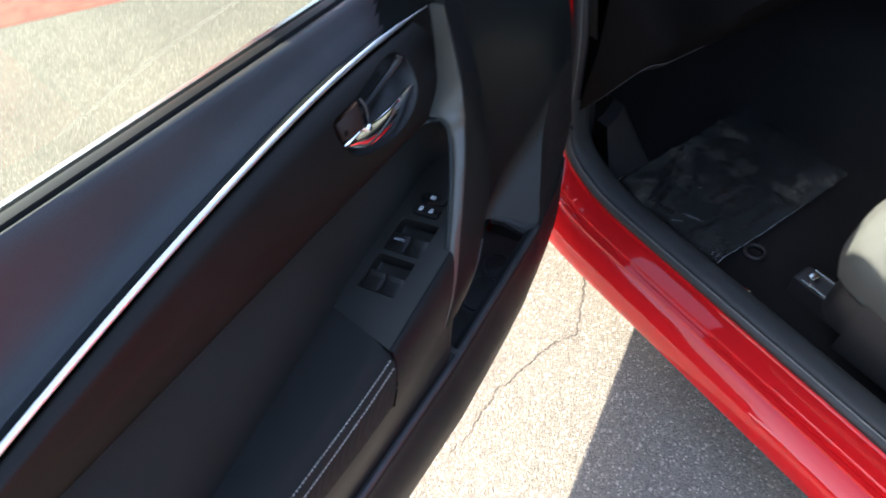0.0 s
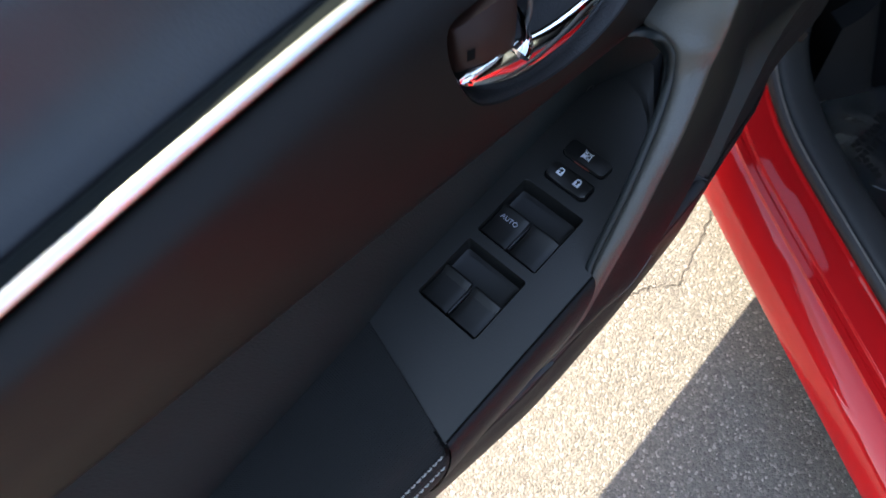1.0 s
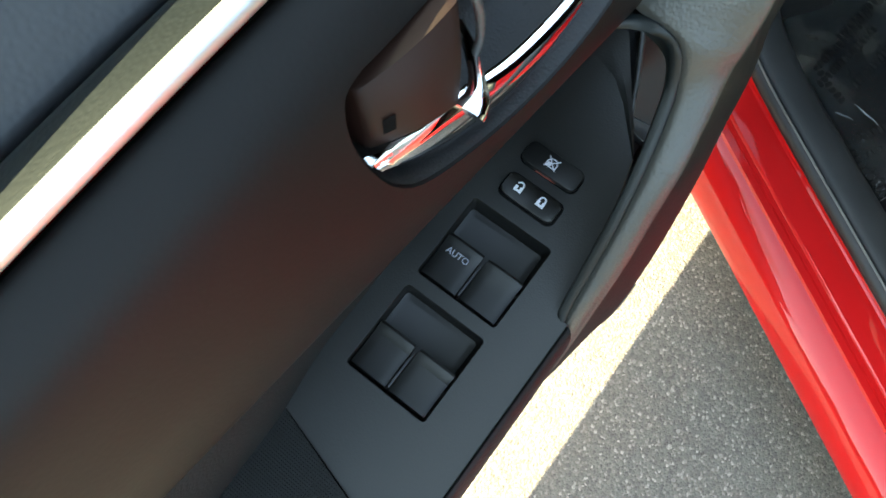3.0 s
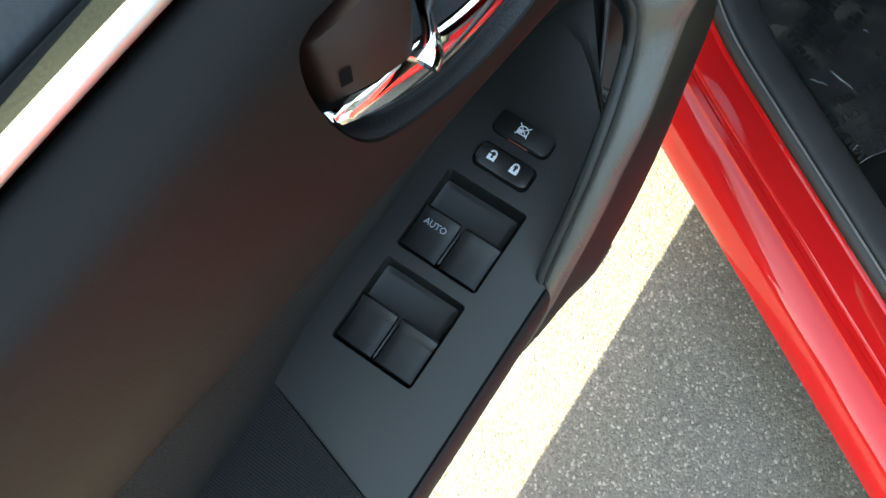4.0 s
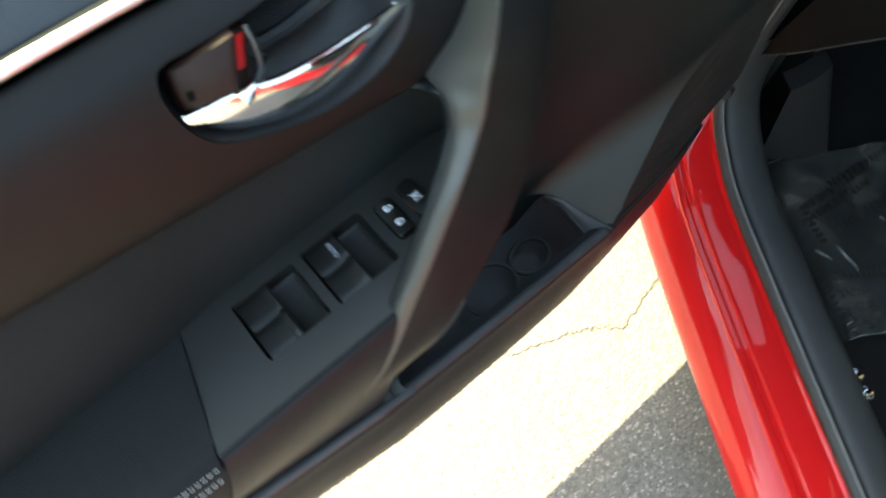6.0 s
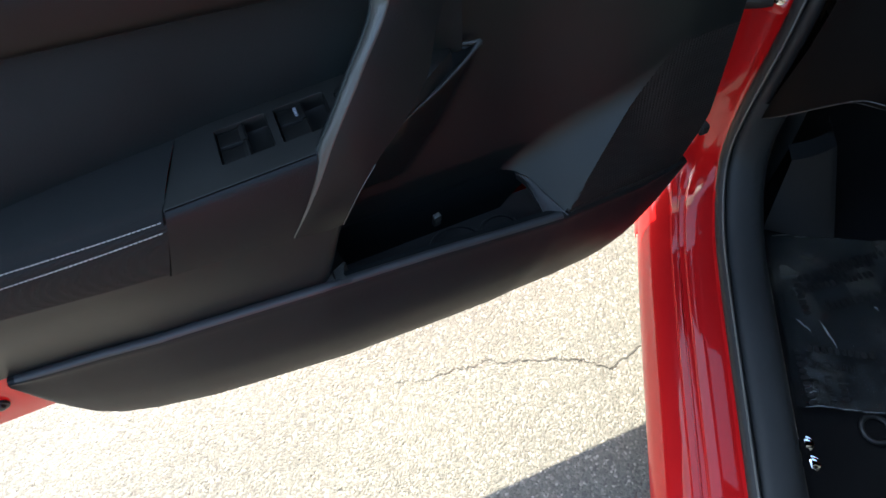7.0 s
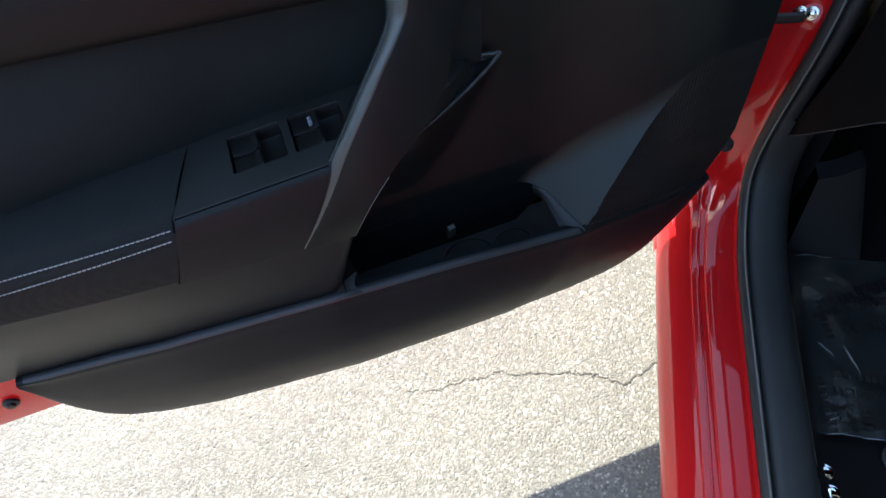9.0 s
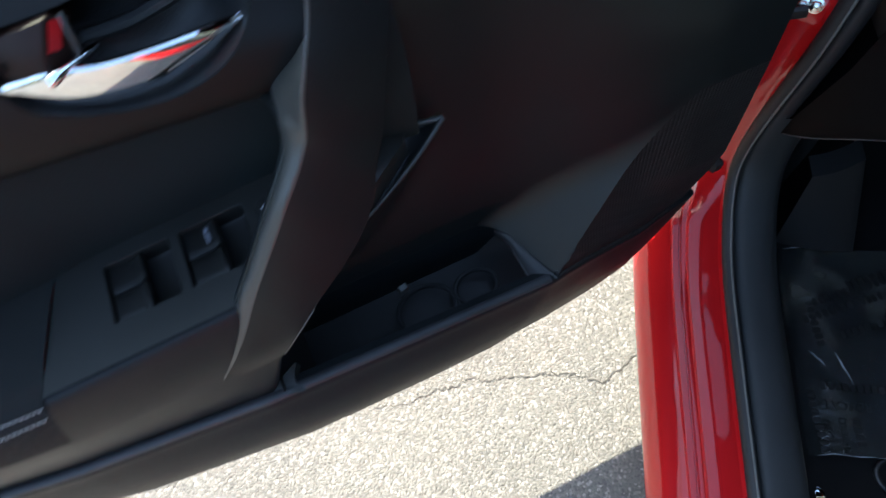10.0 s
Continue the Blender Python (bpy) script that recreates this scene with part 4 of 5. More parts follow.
def front_wall():
    """Trim ahead of the handle, with the map pocket's back and the bulge that carries the loudspeaker."""
    lip_y = lambda x: lerp(x, [0.02, 0.06, 0.108, 0.16, 0.205, 0.24, 0.28], [0.0, -0.055, -0.055, -0.030, 0.002, 0.04, 0.2])
    scoop_foot = lambda x: lerp(x, [0.2485, 0.262, 0.2735, 0.288], [0.460, 0.4565, 0.446, 0.4345])

    def crossing(d):
        """The height at which a column of the wall meets the scoop's foot."""
        lo, hi = 0.40, 0.50
        for k in range(30):
            mid = (lo + hi) / 2
            lo, hi = (mid, hi) if mid < scoop_foot(0.288 + 0.713 * (mid - 0.434) + min(d, 0)) else (lo, mid)
        return hi

    bm = bmesh.new()
    nz = 130
    marks = list(np.linspace(-0.70, -0.12, 70)) + list(np.linspace(-0.12, 0.0, 48))[1:] + [0.0015, 0.003, 0.0045, 0.006] + list(np.linspace(0.006, 0.25, 50))[1:]
    rows = []
    for d in marks:
        row = []
        meet = crossing(d)
        for j in range(nz):
            z = 0.352 + (meet - 0.352) * j / 22 if j <= 22 else meet + (0.890 - meet) * (j - 22) / (nz - 23)
            x = min(trim_end(z), max(-0.03, 0.288 + 0.713 * (z - 0.434) + d))
            wall = front_plane(x, z)
            if d <= 0:
                scoop = j >= 22
                y = soft_min(wall, -0.0875 - 1.099 * (x - 0.288) + 1.077 * (z - 0.434), 0.016) if scoop else wall + 0.004
            else:
                y = soft_min(wall, -0.0875 + 0.294 * (z - 0.434) + 0.003 * smoothstep(0, 0.006, d) + 0.125 * d, 0.007)
                near = smoothstep(0.05, 0.0, z - ridge(x)[1])
                y = y * (1 - near) + (ridge(x)[0] + fore(x, ridge(x)[1]) + 0.0025) * near
            y = min(y, lip_y(x) + 0.35 * (0.650 - z)) if z < 0.650 else y
            if d <= 0 and z < ridge(x)[1]:
                y = max(y, ridge(x)[0] + 0.011)
            row.append((x, y, z))
        rows.append(row)
    edge = len([d for d in marks if d <= 0]) - 1
    whole = lambda i, j: not (rows[i][j][0] < 0.125 and rows[i][j][2] > 0.644) and not (rows[i][j][0] < 0.05 and rows[i][j][2] > 0.56) and abs(rows[i + 1][j][0] - rows[i][j][0]) + abs(rows[i + 1][j + 1][0] - rows[i][j + 1][0]) > 1e-5
    mesh_area = lambda i, j: i >= edge and ridge(rows[i][j][0])[1] - 0.008 < rows[i][j][2] < 0.62
    below = lambda i, j: i >= edge and rows[i][j][2] <= ridge(rows[i][j][0])[1] - 0.008
    grid(bm, rows, keep=lambda i, j: whole(i, j) and not mesh_area(i, j) and not below(i, j))
    bmesh.ops.delete(bm, geom=[v for v in bm.verts if not v.link_faces], context="VERTS")
    part("front_trim", bm, FRONT, door, "smooth black front door trim", 55)
    bm = bmesh.new()
    grid(bm, rows, keep=lambda i, j: whole(i, j) and mesh_area(i, j))
    bmesh.ops.delete(bm, geom=[v for v in bm.verts if not v.link_faces], context="VERTS")
    part("speaker_grille", bm, MESHGRILLE, door, "black finely perforated loudspeaker grille", 55)
    # map pocket floor and ends
    bm = bmesh.new()
    rows = []
    for i in range(30):
        x = -0.004 + 0.30 * i / 29
        yr, zr = ridge(x)
        rows.append([(x, yr + 0.0045, zr - 0.0005), (x, yr + 0.007, zr - 0.004), (x, yr + 0.009, 0.385), (x, yr + 0.016, 0.368), (x, 0.0, 0.366), (x, 0.012, 0.37)])
    v = grid(bm, rows)
    part("map_pocket", bm, PLASTIC, door, "deep black map pocket", 40)
    bm = bmesh.new()
    for x0, lean in ((0.009, 0.0),):
        yr, zr = ridge(x0)
        grid(bm, [[(x0 - 0.012 + 0.02 * u, yr + 0.004 + (0.085) * v, zr + 0.006 - 0.115 * u + 0.05 * v * (1 - u)) for v in np.linspace(0, 1, 8)] for u in np.linspace(0, 1, 8)])
    part("pocket_end", bm, PLASTIC, door, smooth=50)
    # bottle-holder ribs in the pocket and a peg
    for x, r in ((0.155, 0.033), (0.215, 0.024)):
        bm = bmesh.new()
        ring = [(x + r * math.cos(a), -0.046 + 0.8 * r * math.sin(a), 0.392) for a in np.linspace(0, 2 * math.pi, 33)]
        tube(bm, ring, 0.0025, 6)
        part("bottle_ring", bm, PLASTIC, door, "black bottle holder ring")
    bm = bmesh.new()
    slab(bm, rounded(0.010, 0.024, 0.002, 4), 0, 0.006, 0.001, pose(0.138, -0.026, 0.436, 100, 0, 10))
    part("pocket_peg", bm, HANDLE, door, "small grey peg in the map pocket")
    # flat lip where the pocket begins
    bm = bmesh.new()
    near_edge = curve([(-0.0277, -0.0870, 0.4750), (-0.012, -0.0895, 0.4750), (0.004, -0.0915, 0.4750), (0.0150, -0.0925, 0.4740)], 12)
    far_edge = curve([(-0.0277, -0.0844, 0.4750), (-0.0027, -0.0726, 0.4755), (0.0153, -0.0642, 0.4760), (0.0093, -0.0755, 0.4753), (0.0098, -0.0842, 0.4747), (0.0150, -0.0915, 0.4741)], 12)
    v = grid(bm, [near_edge, far_edge])
    grid(bm, [[p.co.copy() for p in v[1]], [p.co + Vector((0, 0.003, -0.02)) for p in v[1]]])
    part("pocket_lip", bm, HANDLE, door, "pale pocket lip", 30)
    # thin crescent at the pocket's front corner
    outer = curve([(0.2485, -0.0215, 0.4600), (0.2622, -0.0340, 0.4565), (0.2735, -0.0610, 0.4460), (0.2880, -0.0895, 0.4345)], 16)
    inner = curve([(0.2482, -0.0220, 0.4597), (0.2560, -0.0370, 0.4540), (0.2600, -0.0595, 0.4435), (0.2625, -0.0875, 0.4325)], 16)
    bm = bmesh.new()
    grid(bm, [[Vector(p).lerp(Vector(q), t) - Vector((0, 0, 0.002 * math.sin(math.pi * t))) for t in (0, 0.25, 0.5, 0.75, 1)] + [Vector(q) + Vector((0.002, 0.001, -0.012))] for p, q in zip(outer, inner)])
    part("pocket_corner", bm, PLASTIC, door, "dark crescent at the pocket's corner", 40)
    for path, r in ((outer, 0.0008), (inner, 0.0005)):
        bm = bmesh.new()
        tube(bm, path, r, 6)
        part("pocket_lip", bm, LIP, door, "thin pale edge", 60)


front_wall()


def edge_buffer():
    """Small rubber stop on the trim's front edge."""
    bm = bmesh.new()
    slab(bm, rounded(0.016, 0.020, 0.004, 4), 0, 0.010, 0.002, pose(0.484, -0.058, 0.468, 0, 90, 0))
    part("edge_buffer", bm, RUBBER, door, "small black rubber stop", 40)


edge_buffer()


def grille_seam():
    """Raised double line along the foot of the grille."""
    bm = bmesh.new()
    for dz in (0.004, 0.009):
        x = 0.292
        while x < 0.44:
            y, z = ridge(x)
            y += fore(x, z)
            tube(bm, [(x, y - 0.0002, z + dz), (x + 0.0035, y - 0.0002, z + dz)], 0.0009, 5)
            x += 0.0052
    part("grille_seam", bm, PLASTIC, door, "fine ribbed seam under the grille", 60)


grille_seam()


def grab_handle():
    """The broad pull strap that climbs from the armrest's end to the top of the trim: grained top, smooth side, rim round the finger slot."""
    n = 98
    seam = [Vector(p) for p in curve([(-0.0235, -0.0872, 0.5800), (-0.0005, -0.0852, 0.622), (0.024, -0.0745, 0.6670), (0.0434, -0.0681, 0.6928), (0.0602, -0.0627, 0.7157), (0.0755, -0.0568, 0.7349),
                                      (0.0894, -0.0505, 0.7514), (0.0985, -0.0448, 0.7640), (0.1035, -0.035, 0.779), (0.1085, -0.0090, 0.7785), (0.130, -0.0020, 0.788), (0.146, -0.004, 0.808), (0.158, 0.002, 0.835), (0.168, 0.010, 0.870)], n)]
    crease = [Vector(p) for p in curve([(-0.0230, -0.0880, 0.5796), (0.0035, -0.0888, 0.622), (0.0361, -0.0797, 0.6753), (0.0538, -0.0749, 0.7011), (0.0698, -0.0697, 0.7225), (0.0837, -0.0651, 0.7420),
                                        (0.0972, -0.0596, 0.7575), (0.1086, -0.0540, 0.7725), (0.1125, -0.0525, 0.783), (0.117, -0.049, 0.800), (0.125, -0.0435, 0.817), (0.136, -0.033, 0.837), (0.143, -0.024, 0.860), (0.148, -0.016, 0.885)], n)]
    outer = [Vector(p) for p in curve([(0.0250, -0.0868, 0.5725), (0.0360, -0.0935, 0.601), (0.0524, -0.0966, 0.6316), (0.0752, -0.0926, 0.6574), (0.0974, -0.0873, 0.6766), (0.117, -0.0809, 0.6953),
                                       (0.1328, -0.0736, 0.7155), (0.1421, -0.0665, 0.740), (0.1527, -0.0581, 0.7578), (0.160, -0.052, 0.779), (0.170, -0.042, 0.806), (0.181, -0.029, 0.832), (0.192, -0.016, 0.858), (0.204, 0.002, 0.885)], n)]
    up = Vector((-0.35, -0.45, 0.80)).normalized()
    front = Vector((0.0, -0.95, 0.1)).normalized()
    bm = bmesh.new()
    rows = []
    for k in range(n):
        s, c = seam[k], crease[k]
        e = min(1.0, (c - s).length / 0.014)
        rows.append([s + Vector((0.0003, 0.0012, -0.0025)) * e, s, s.lerp(c, 0.08) + up * 0.0009 * e, s.lerp(c, 0.3) + up * 0.0018 * e, s.lerp(c, 0.6) + up * 0.0019 * e, s.lerp(c, 0.82) + up * 0.0012 * e, s.lerp(c, 0.93) + up * 0.0007 * e, c + up * 0.0003 + front * 0.0003 * e, c.lerp(outer[k], 0.012) + front * 0.0008 * e, c.lerp(outer[k], 0.028) + front * 0.0012 * e, c.lerp(outer[k], 0.045) + front * 0.0010 * e])
    grid(bm, rows)
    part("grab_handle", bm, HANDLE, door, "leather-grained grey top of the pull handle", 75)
    bm = bmesh.new()
    rows = []
    for k in range(n):
        c, o = crease[k], outer[k]
        back = max(0.03, 0.012 - o.y) * (1 - smoothstep(0.62, 0.635, o.z) * smoothstep(0.84, 0.81, o.z)) + 0.006
        rows.append([c + front * 0.0002, c.lerp(o, 0.06) + front * 0.0010, c.lerp(o, 0.3) + front * 0.0022, c.lerp(o, 0.6) + front * 0.0022, c.lerp(o, 0.92) + front * 0.0008, o, o + Vector((0.0006, 0.003, -0.0008)), o + Vector((0.001, back * 0.5, 0)), o + Vector((0.002, back, 0.0))])
    v = grid(bm, rows)
    grid(bm, [[p.co.copy() for p in v[0]], [p.co + Vector((0, 0.0015, -0.0012)) for p in v[0]], [p.co + Vector((0, 0.012, -0.004)) for p in v[0]]])
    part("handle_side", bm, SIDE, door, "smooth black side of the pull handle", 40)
    bm = bmesh.new()
    tube(bm, [p + Vector((0.0004, -0.0002, 0)) for p in outer if p.z < 0.652], 0.0006, 6)
    part("handle_seam", bm, LIP, door, "thin pale moulding line along the handle", 60)
    # rim of the finger slot
    way = curve([(0.020, -0.0760, 0.6640), (0.0285, -0.0727, 0.6735), (0.0434, -0.0681, 0.6928), (0.0602, -0.0627, 0.7157), (0.0755, -0.0568, 0.7349), (0.0894, -0.0505, 0.7514), (0.0985, -0.0448, 0.7640), (0.1028, -0.0370, 0.7765),
                 (0.1045, -0.0270, 0.7800), (0.1040, -0.0180, 0.7775), (0.1000, -0.0100, 0.7740)], 70)
    bm = bmesh.new()
    rows = []
    for k, p in enumerate(way):
        p, t = Vector(p), k / 69
        turn = smoothstep(0.66, 0.88, t)
        inn = Vector((-0.08, 0.97, -0.16)).lerp(Vector((-0.62, 0.10, -0.72)), turn).normalized()
        rise = Vector((-0.3, 0.1, 0.9)).lerp(Vector((-0.45, -0.60, 0.5)), turn).normalized()
        w = 0.0062 * (0.35 + 0.65 * smoothstep(0, 0.08, t))
        rows.append([p + inn * 0.0003 - rise * 0.0030, p + inn * 0.0011 - rise * 0.0004, p + inn * 0.0018 + rise * 0.0002, p + inn * w * 0.6 + rise * 0.0004, p + inn * w * 0.92 - rise * 0.0003, p + inn * w - rise * 0.0022, p + inn * w * 0.9 - rise * 0.012, p + inn * w * 0.4 - rise * 0.020, p - inn * w * 0.3 - rise * 0.022])
    grid(bm, rows)
    part("handle_rim", bm, FRONT, door, "smooth black rim of the finger slot", 45)


grab_handle()


def handle_notch():
    """Small web that ties the handle's foot to the front trim, with a raised lip round it."""
    a, b, c = Vector((0.165, 0.010, 0.656)), Vector((0.212, -0.001, 0.661)), Vector((0.108, -0.056, 0.648))
    ab = curve([a, a.lerp(b, 0.5) + Vector((0, 0.001, 0.001)), b], 12)
    cb = curve([c, c.lerp(b, 0.35) + Vector((0.004, -0.001, 0.0)), c.lerp(b, 0.7) + Vector((0.004, -0.001, 0)), b], 20)
    ca = curve([c + Vector((-0.002, 0.002, 0.003)), c.lerp(a, 0.4) + Vector((0.006, 0.002, 0.001)), c.lerp(a, 0.72) + Vector((0.010, -0.002, 0)), a], 20)
    bm = bmesh.new()
    grid(bm, [[Vector(p).lerp(Vector(q), t) - Vector((0, 0, 0.006 * math.sin(math.pi * t))) for t in np.linspace(0, 1, 8)] for p, q in zip(ca, cb)])
    part("handle_web", bm, PLASTIC, door, "dark web beside the handle", 50)
    # lips coloured paler than the web to carry the edge highlight
    for path, r0, r1 in ((cb, 0.0011, 0.0026), (ab, 0.0010, 0.0026), (ca, 0.0008, 0.0009)):
        bm = bmesh.new()
        tube(bm, path, lambda t: r0 + (r1 - r0) * t, 8)
        part("web_lip", bm, HANDLE, door, "paler lip of the handle web, highlight in its colour", 60)


handle_notch()

# ---- the car ----



def opening(n=90):
    """The door opening's edge in the car's side plane: rearward along the sill, round the corner and up the pillar. y, z, the way out of the opening, how far up the pillar, and the shift inwards."""
    pts = curve([(-1.5, 0.255, 0.094), (-1.0, 0.255, 0.094), (-0.6, 0.255, 0.094), (-0.35, 0.255, 0.094), (-0.20, 0.255, 0.094), (-0.11, 0.256, 0.094), (-0.055, 0.261, 0.094), (-0.012, 0.273, 0.094), (0.030, 0.292, 0.0945),
                 (0.062, 0.322, 0.095), (0.077, 0.364, 0.096), (0.082, 0.425, 0.098), (0.083, 0.485, 0.101), (0.085, 0.54, 0.104), (0.091, 0.60, 0.106), (0.107, 0.70, 0.109), (0.145, 0.85, 0.112), (0.20, 1.00, 0.114)], n)
    out = []
    for i, p in enumerate(pts):
        a, b = pts[max(0, i - 1)][:2], pts[min(n - 1, i + 1)][:2]
        d = (b - a) / np.linalg.norm(b - a)
        out.append((p[0], p[1], d[1], -d[0], smoothstep(0.30, 0.95, abs(d[1])), p[2] - 0.094))
    return out


def car_part(name, bm, mat, parent, label="", smooth=35.0):
    bm.transform(CAR_M)
    return part(name, bm, mat, parent, label, smooth)


def body_side():
    sill = [(0.094, -0.004), (0.092, 0.002), (0.0895, 0.0040), (0.082, 0.0034), (0.072, 0.0036), (0.062, 0.0047), (0.0515, 0.0068), (0.0500, 0.0082), (0.0492, 0.0105), (0.0450, 0.0110), (0.0436, 0.0112), (0.0428, 0.0135), (0.0412, 0.0138), (0.0400, 0.0116),
            (0.0360, 0.0122), (0.0325, 0.0128), (0.0312, 0.0165), (0.0290, 0.0175), (0.0270, 0.0178), (0.0220, 0.0204), (0.0150, 0.0245), (0.0085, 0.0300), (0.0030, 0.0370), (-0.0015, 0.0455), (-0.0045, 0.0550), (-0.0060, 0.0660), (-0.0058, 0.0760), (-0.0035, 0.0840), (0.004, 0.0900), (0.05, 0.096)]
    post = [(0.094, -0.004), (0.092, 0.002), (0.088, 0.006), (0.080, 0.016), (0.074, 0.026), (0.068, 0.032), (0.062, 0.035), (0.052, 0.038), (0.044, 0.040), (0.036, 0.044), (0.026, 0.052), (0.016, 0.060), (0.008, 0.068), (0.000, 0.078), (-0.008, 0.090), (-0.013, 0.104), (-0.014, 0.130), (-0.012, 0.20), (-0.01, 0.40)]
    high = [(0.094, -0.004), (0.0938, 0.001), (0.0928, 0.006), (0.0905, 0.0100), (0.0865, 0.0125), (0.080, 0.0140), (0.070, 0.0155), (0.058, 0.0175), (0.046, 0.0195), (0.034, 0.0220), (0.022, 0.0245), (0.010, 0.028), (0.000, 0.032), (-0.007, 0.038), (-0.011, 0.050), (-0.013, 0.075), (-0.014, 0.130), (-0.012, 0.20), (-0.01, 0.40)]
    post, high = ([tuple(np.interp(np.linspace(0, 1, len(sill)), np.linspace(0, 1, len(q)), [p[k] for p in q])[i] for k in (0, 1)) for i in range(len(sill))] for q in (post, high))
    bm = bmesh.new()
    rows = []
    for y, z, ny, nz, w, dx in opening():
        up = smoothstep(0.37, 0.47, z)
        side = [(b[0] + (c[0] - b[0]) * up, b[1] + (c[1] - b[1]) * up) for b, c in zip(post, high)]
        rows.append([(a[0] + (b[0] - a[0]) * w + dx * max(0, (a[0] + 0.014) / 0.108), y + ny * (a[1] + (b[1] - a[1]) * w), z + nz * (a[1] + (b[1] - a[1]) * w)) for a, b in zip(sill, side)])
    grid(bm, rows)
    side = car_part("side_panel", bm, RED, car, "glossy red sill and hinge pillar", 28)
    for name, prof, mat, lab in (("door_seal", [(0.0925, -0.002), (0.090, -0.008), (0.0925, -0.015), (0.099, -0.018), (0.1035, -0.013), (0.105, -0.004)], RUBBER, "black rubber door seal"),
                                 ("seal_lip", [(0.0965, -0.017), (0.0985, -0.0195), (0.1005, -0.0175)], SEALGREY, "thin grey seal lip"),
                                 ("sill_trim", [(0.1045, -0.006), (0.106, -0.013), (0.112, -0.017), (0.126, -0.0185), (0.146, -0.0165), (0.158, -0.008), (0.166, 0.008), (0.174, 0.035), (0.184, 0.065), (0.192, 0.100)], SILL, "dark grey plastic scuff plate"),
                                 ("pillar_trim", [(0.1045, -0.006), (0.106, -0.0125), (0.110, -0.0165), (0.117, -0.0175), (0.124, -0.013), (0.127, 0.000), (0.130, 0.05)], RUBBER, "black rounded trim along the hinge pillar")):
        bm = bmesh.new()
        rows = []
        for y, z, ny, nz, w, dx in opening():
            if (name == "sill_trim" and z > 0.432) or (name == "pillar_trim" and z < 0.425):
                continue
            rows.append([(x + dx, y + ny * b, z + nz * b) for x, b in curve(prof, 16)])
        grid(bm, rows)
        car_part(name, bm, mat, car, lab, 60)


body_side()


def check_strap():
    """The door check on the hinge pillar: bracket, two bright bolts and the black arm that runs to the door."""
    m = pose(0.088, 0.100, 0.568, 65, 0, -25)
    bm = bmesh.new()
    slab(bm, rounded(0.034, 0.030, 0.006), -0.004, 0.003, 0.001, m)
    car_part("check_bracket", bm, RED, car, "red painted door check bracket")
    for dx, dz in ((0.0055, 0.003), (-0.0065, 0.000)):
        bm = bmesh.new()
        top = m @ Matrix.Translation((dx, dz, 0))
        slab(bm, rounded(0.016, 0.016, 0.0079, 6), 0.003, 0.0045, 0.0006, top)
        slab(bm, [(0.0056 * math.cos(a), 0.0056 * math.sin(a)) for a in np.linspace(0, 2 * math.pi, 6, endpoint=False)], 0.0045, 0.0100, 0.0022, top)
        car_part("check_bolt", bm, STEEL, car, "bright rounded bolt")
    bm = bmesh.new()
    tube(bm, curve([(0.060, 0.1055, 0.5270), (0.075, 0.1030, 0.5195), (0.090, 0.1010, 0.5145), (0.100, 0.0985, 0.5130), (0.1035, 0.0955, 0.5240), (0.1045, 0.0950, 0.5450), (0.1050, 0.0970, 0.5700)], 24), 0.0013, 8)
    car_part("pillar_crease", bm, RED, car, "pressed red crease round the door check", 60)
    bm = bmesh.new()
    tube(bm, curve([(0.081, 0.086, 0.575), (0.066, 0.086, 0.572), (0.048, 0.090, 0.568), (0.020, 0.102, 0.564)], 12), 0.0045, 8, 1.6)
    car_part("check_arm", bm, RUBBER, car, "black door check arm")


check_strap()


def fender_corner():
    """Rear lower corner of the wing where the sill begins, with its dark shut line."""
    bm = bmesh.new()
    rows = []
    for y in (0.001, 0.003, 0.015, 0.035, 0.065, 0.125):
        k = 0.0 if y < 0.002 else 1.0
        rows.append([(x - 0.0012 * k, y, z + 0.0014 * k) for x, z in ((0.027, 0.2372), (0.0220, 0.2346), (0.0150, 0.2305), (0.0085, 0.2250), (0.0030, 0.2180), (-0.0015, 0.2095), (-0.0045, 0.2000), (-0.0060, 0.1890), (-0.0058, 0.1790), (-0.0035, 0.1710))])
    grid(bm, rows)
    car_part("fender_corner", bm, RED, car, "red lower corner of the front wing", 40)
    bm = bmesh.new()
    tube(bm, [(0.0220, -0.0005, 0.2352), (0.0085, -0.0005, 0.2256), (-0.0015, -0.0005, 0.2100), (-0.0052, -0.0005, 0.1950)], 0.0016, 6)
    car_part("shut_line", bm, GAP, car, "dark shut line")


fender_corner()


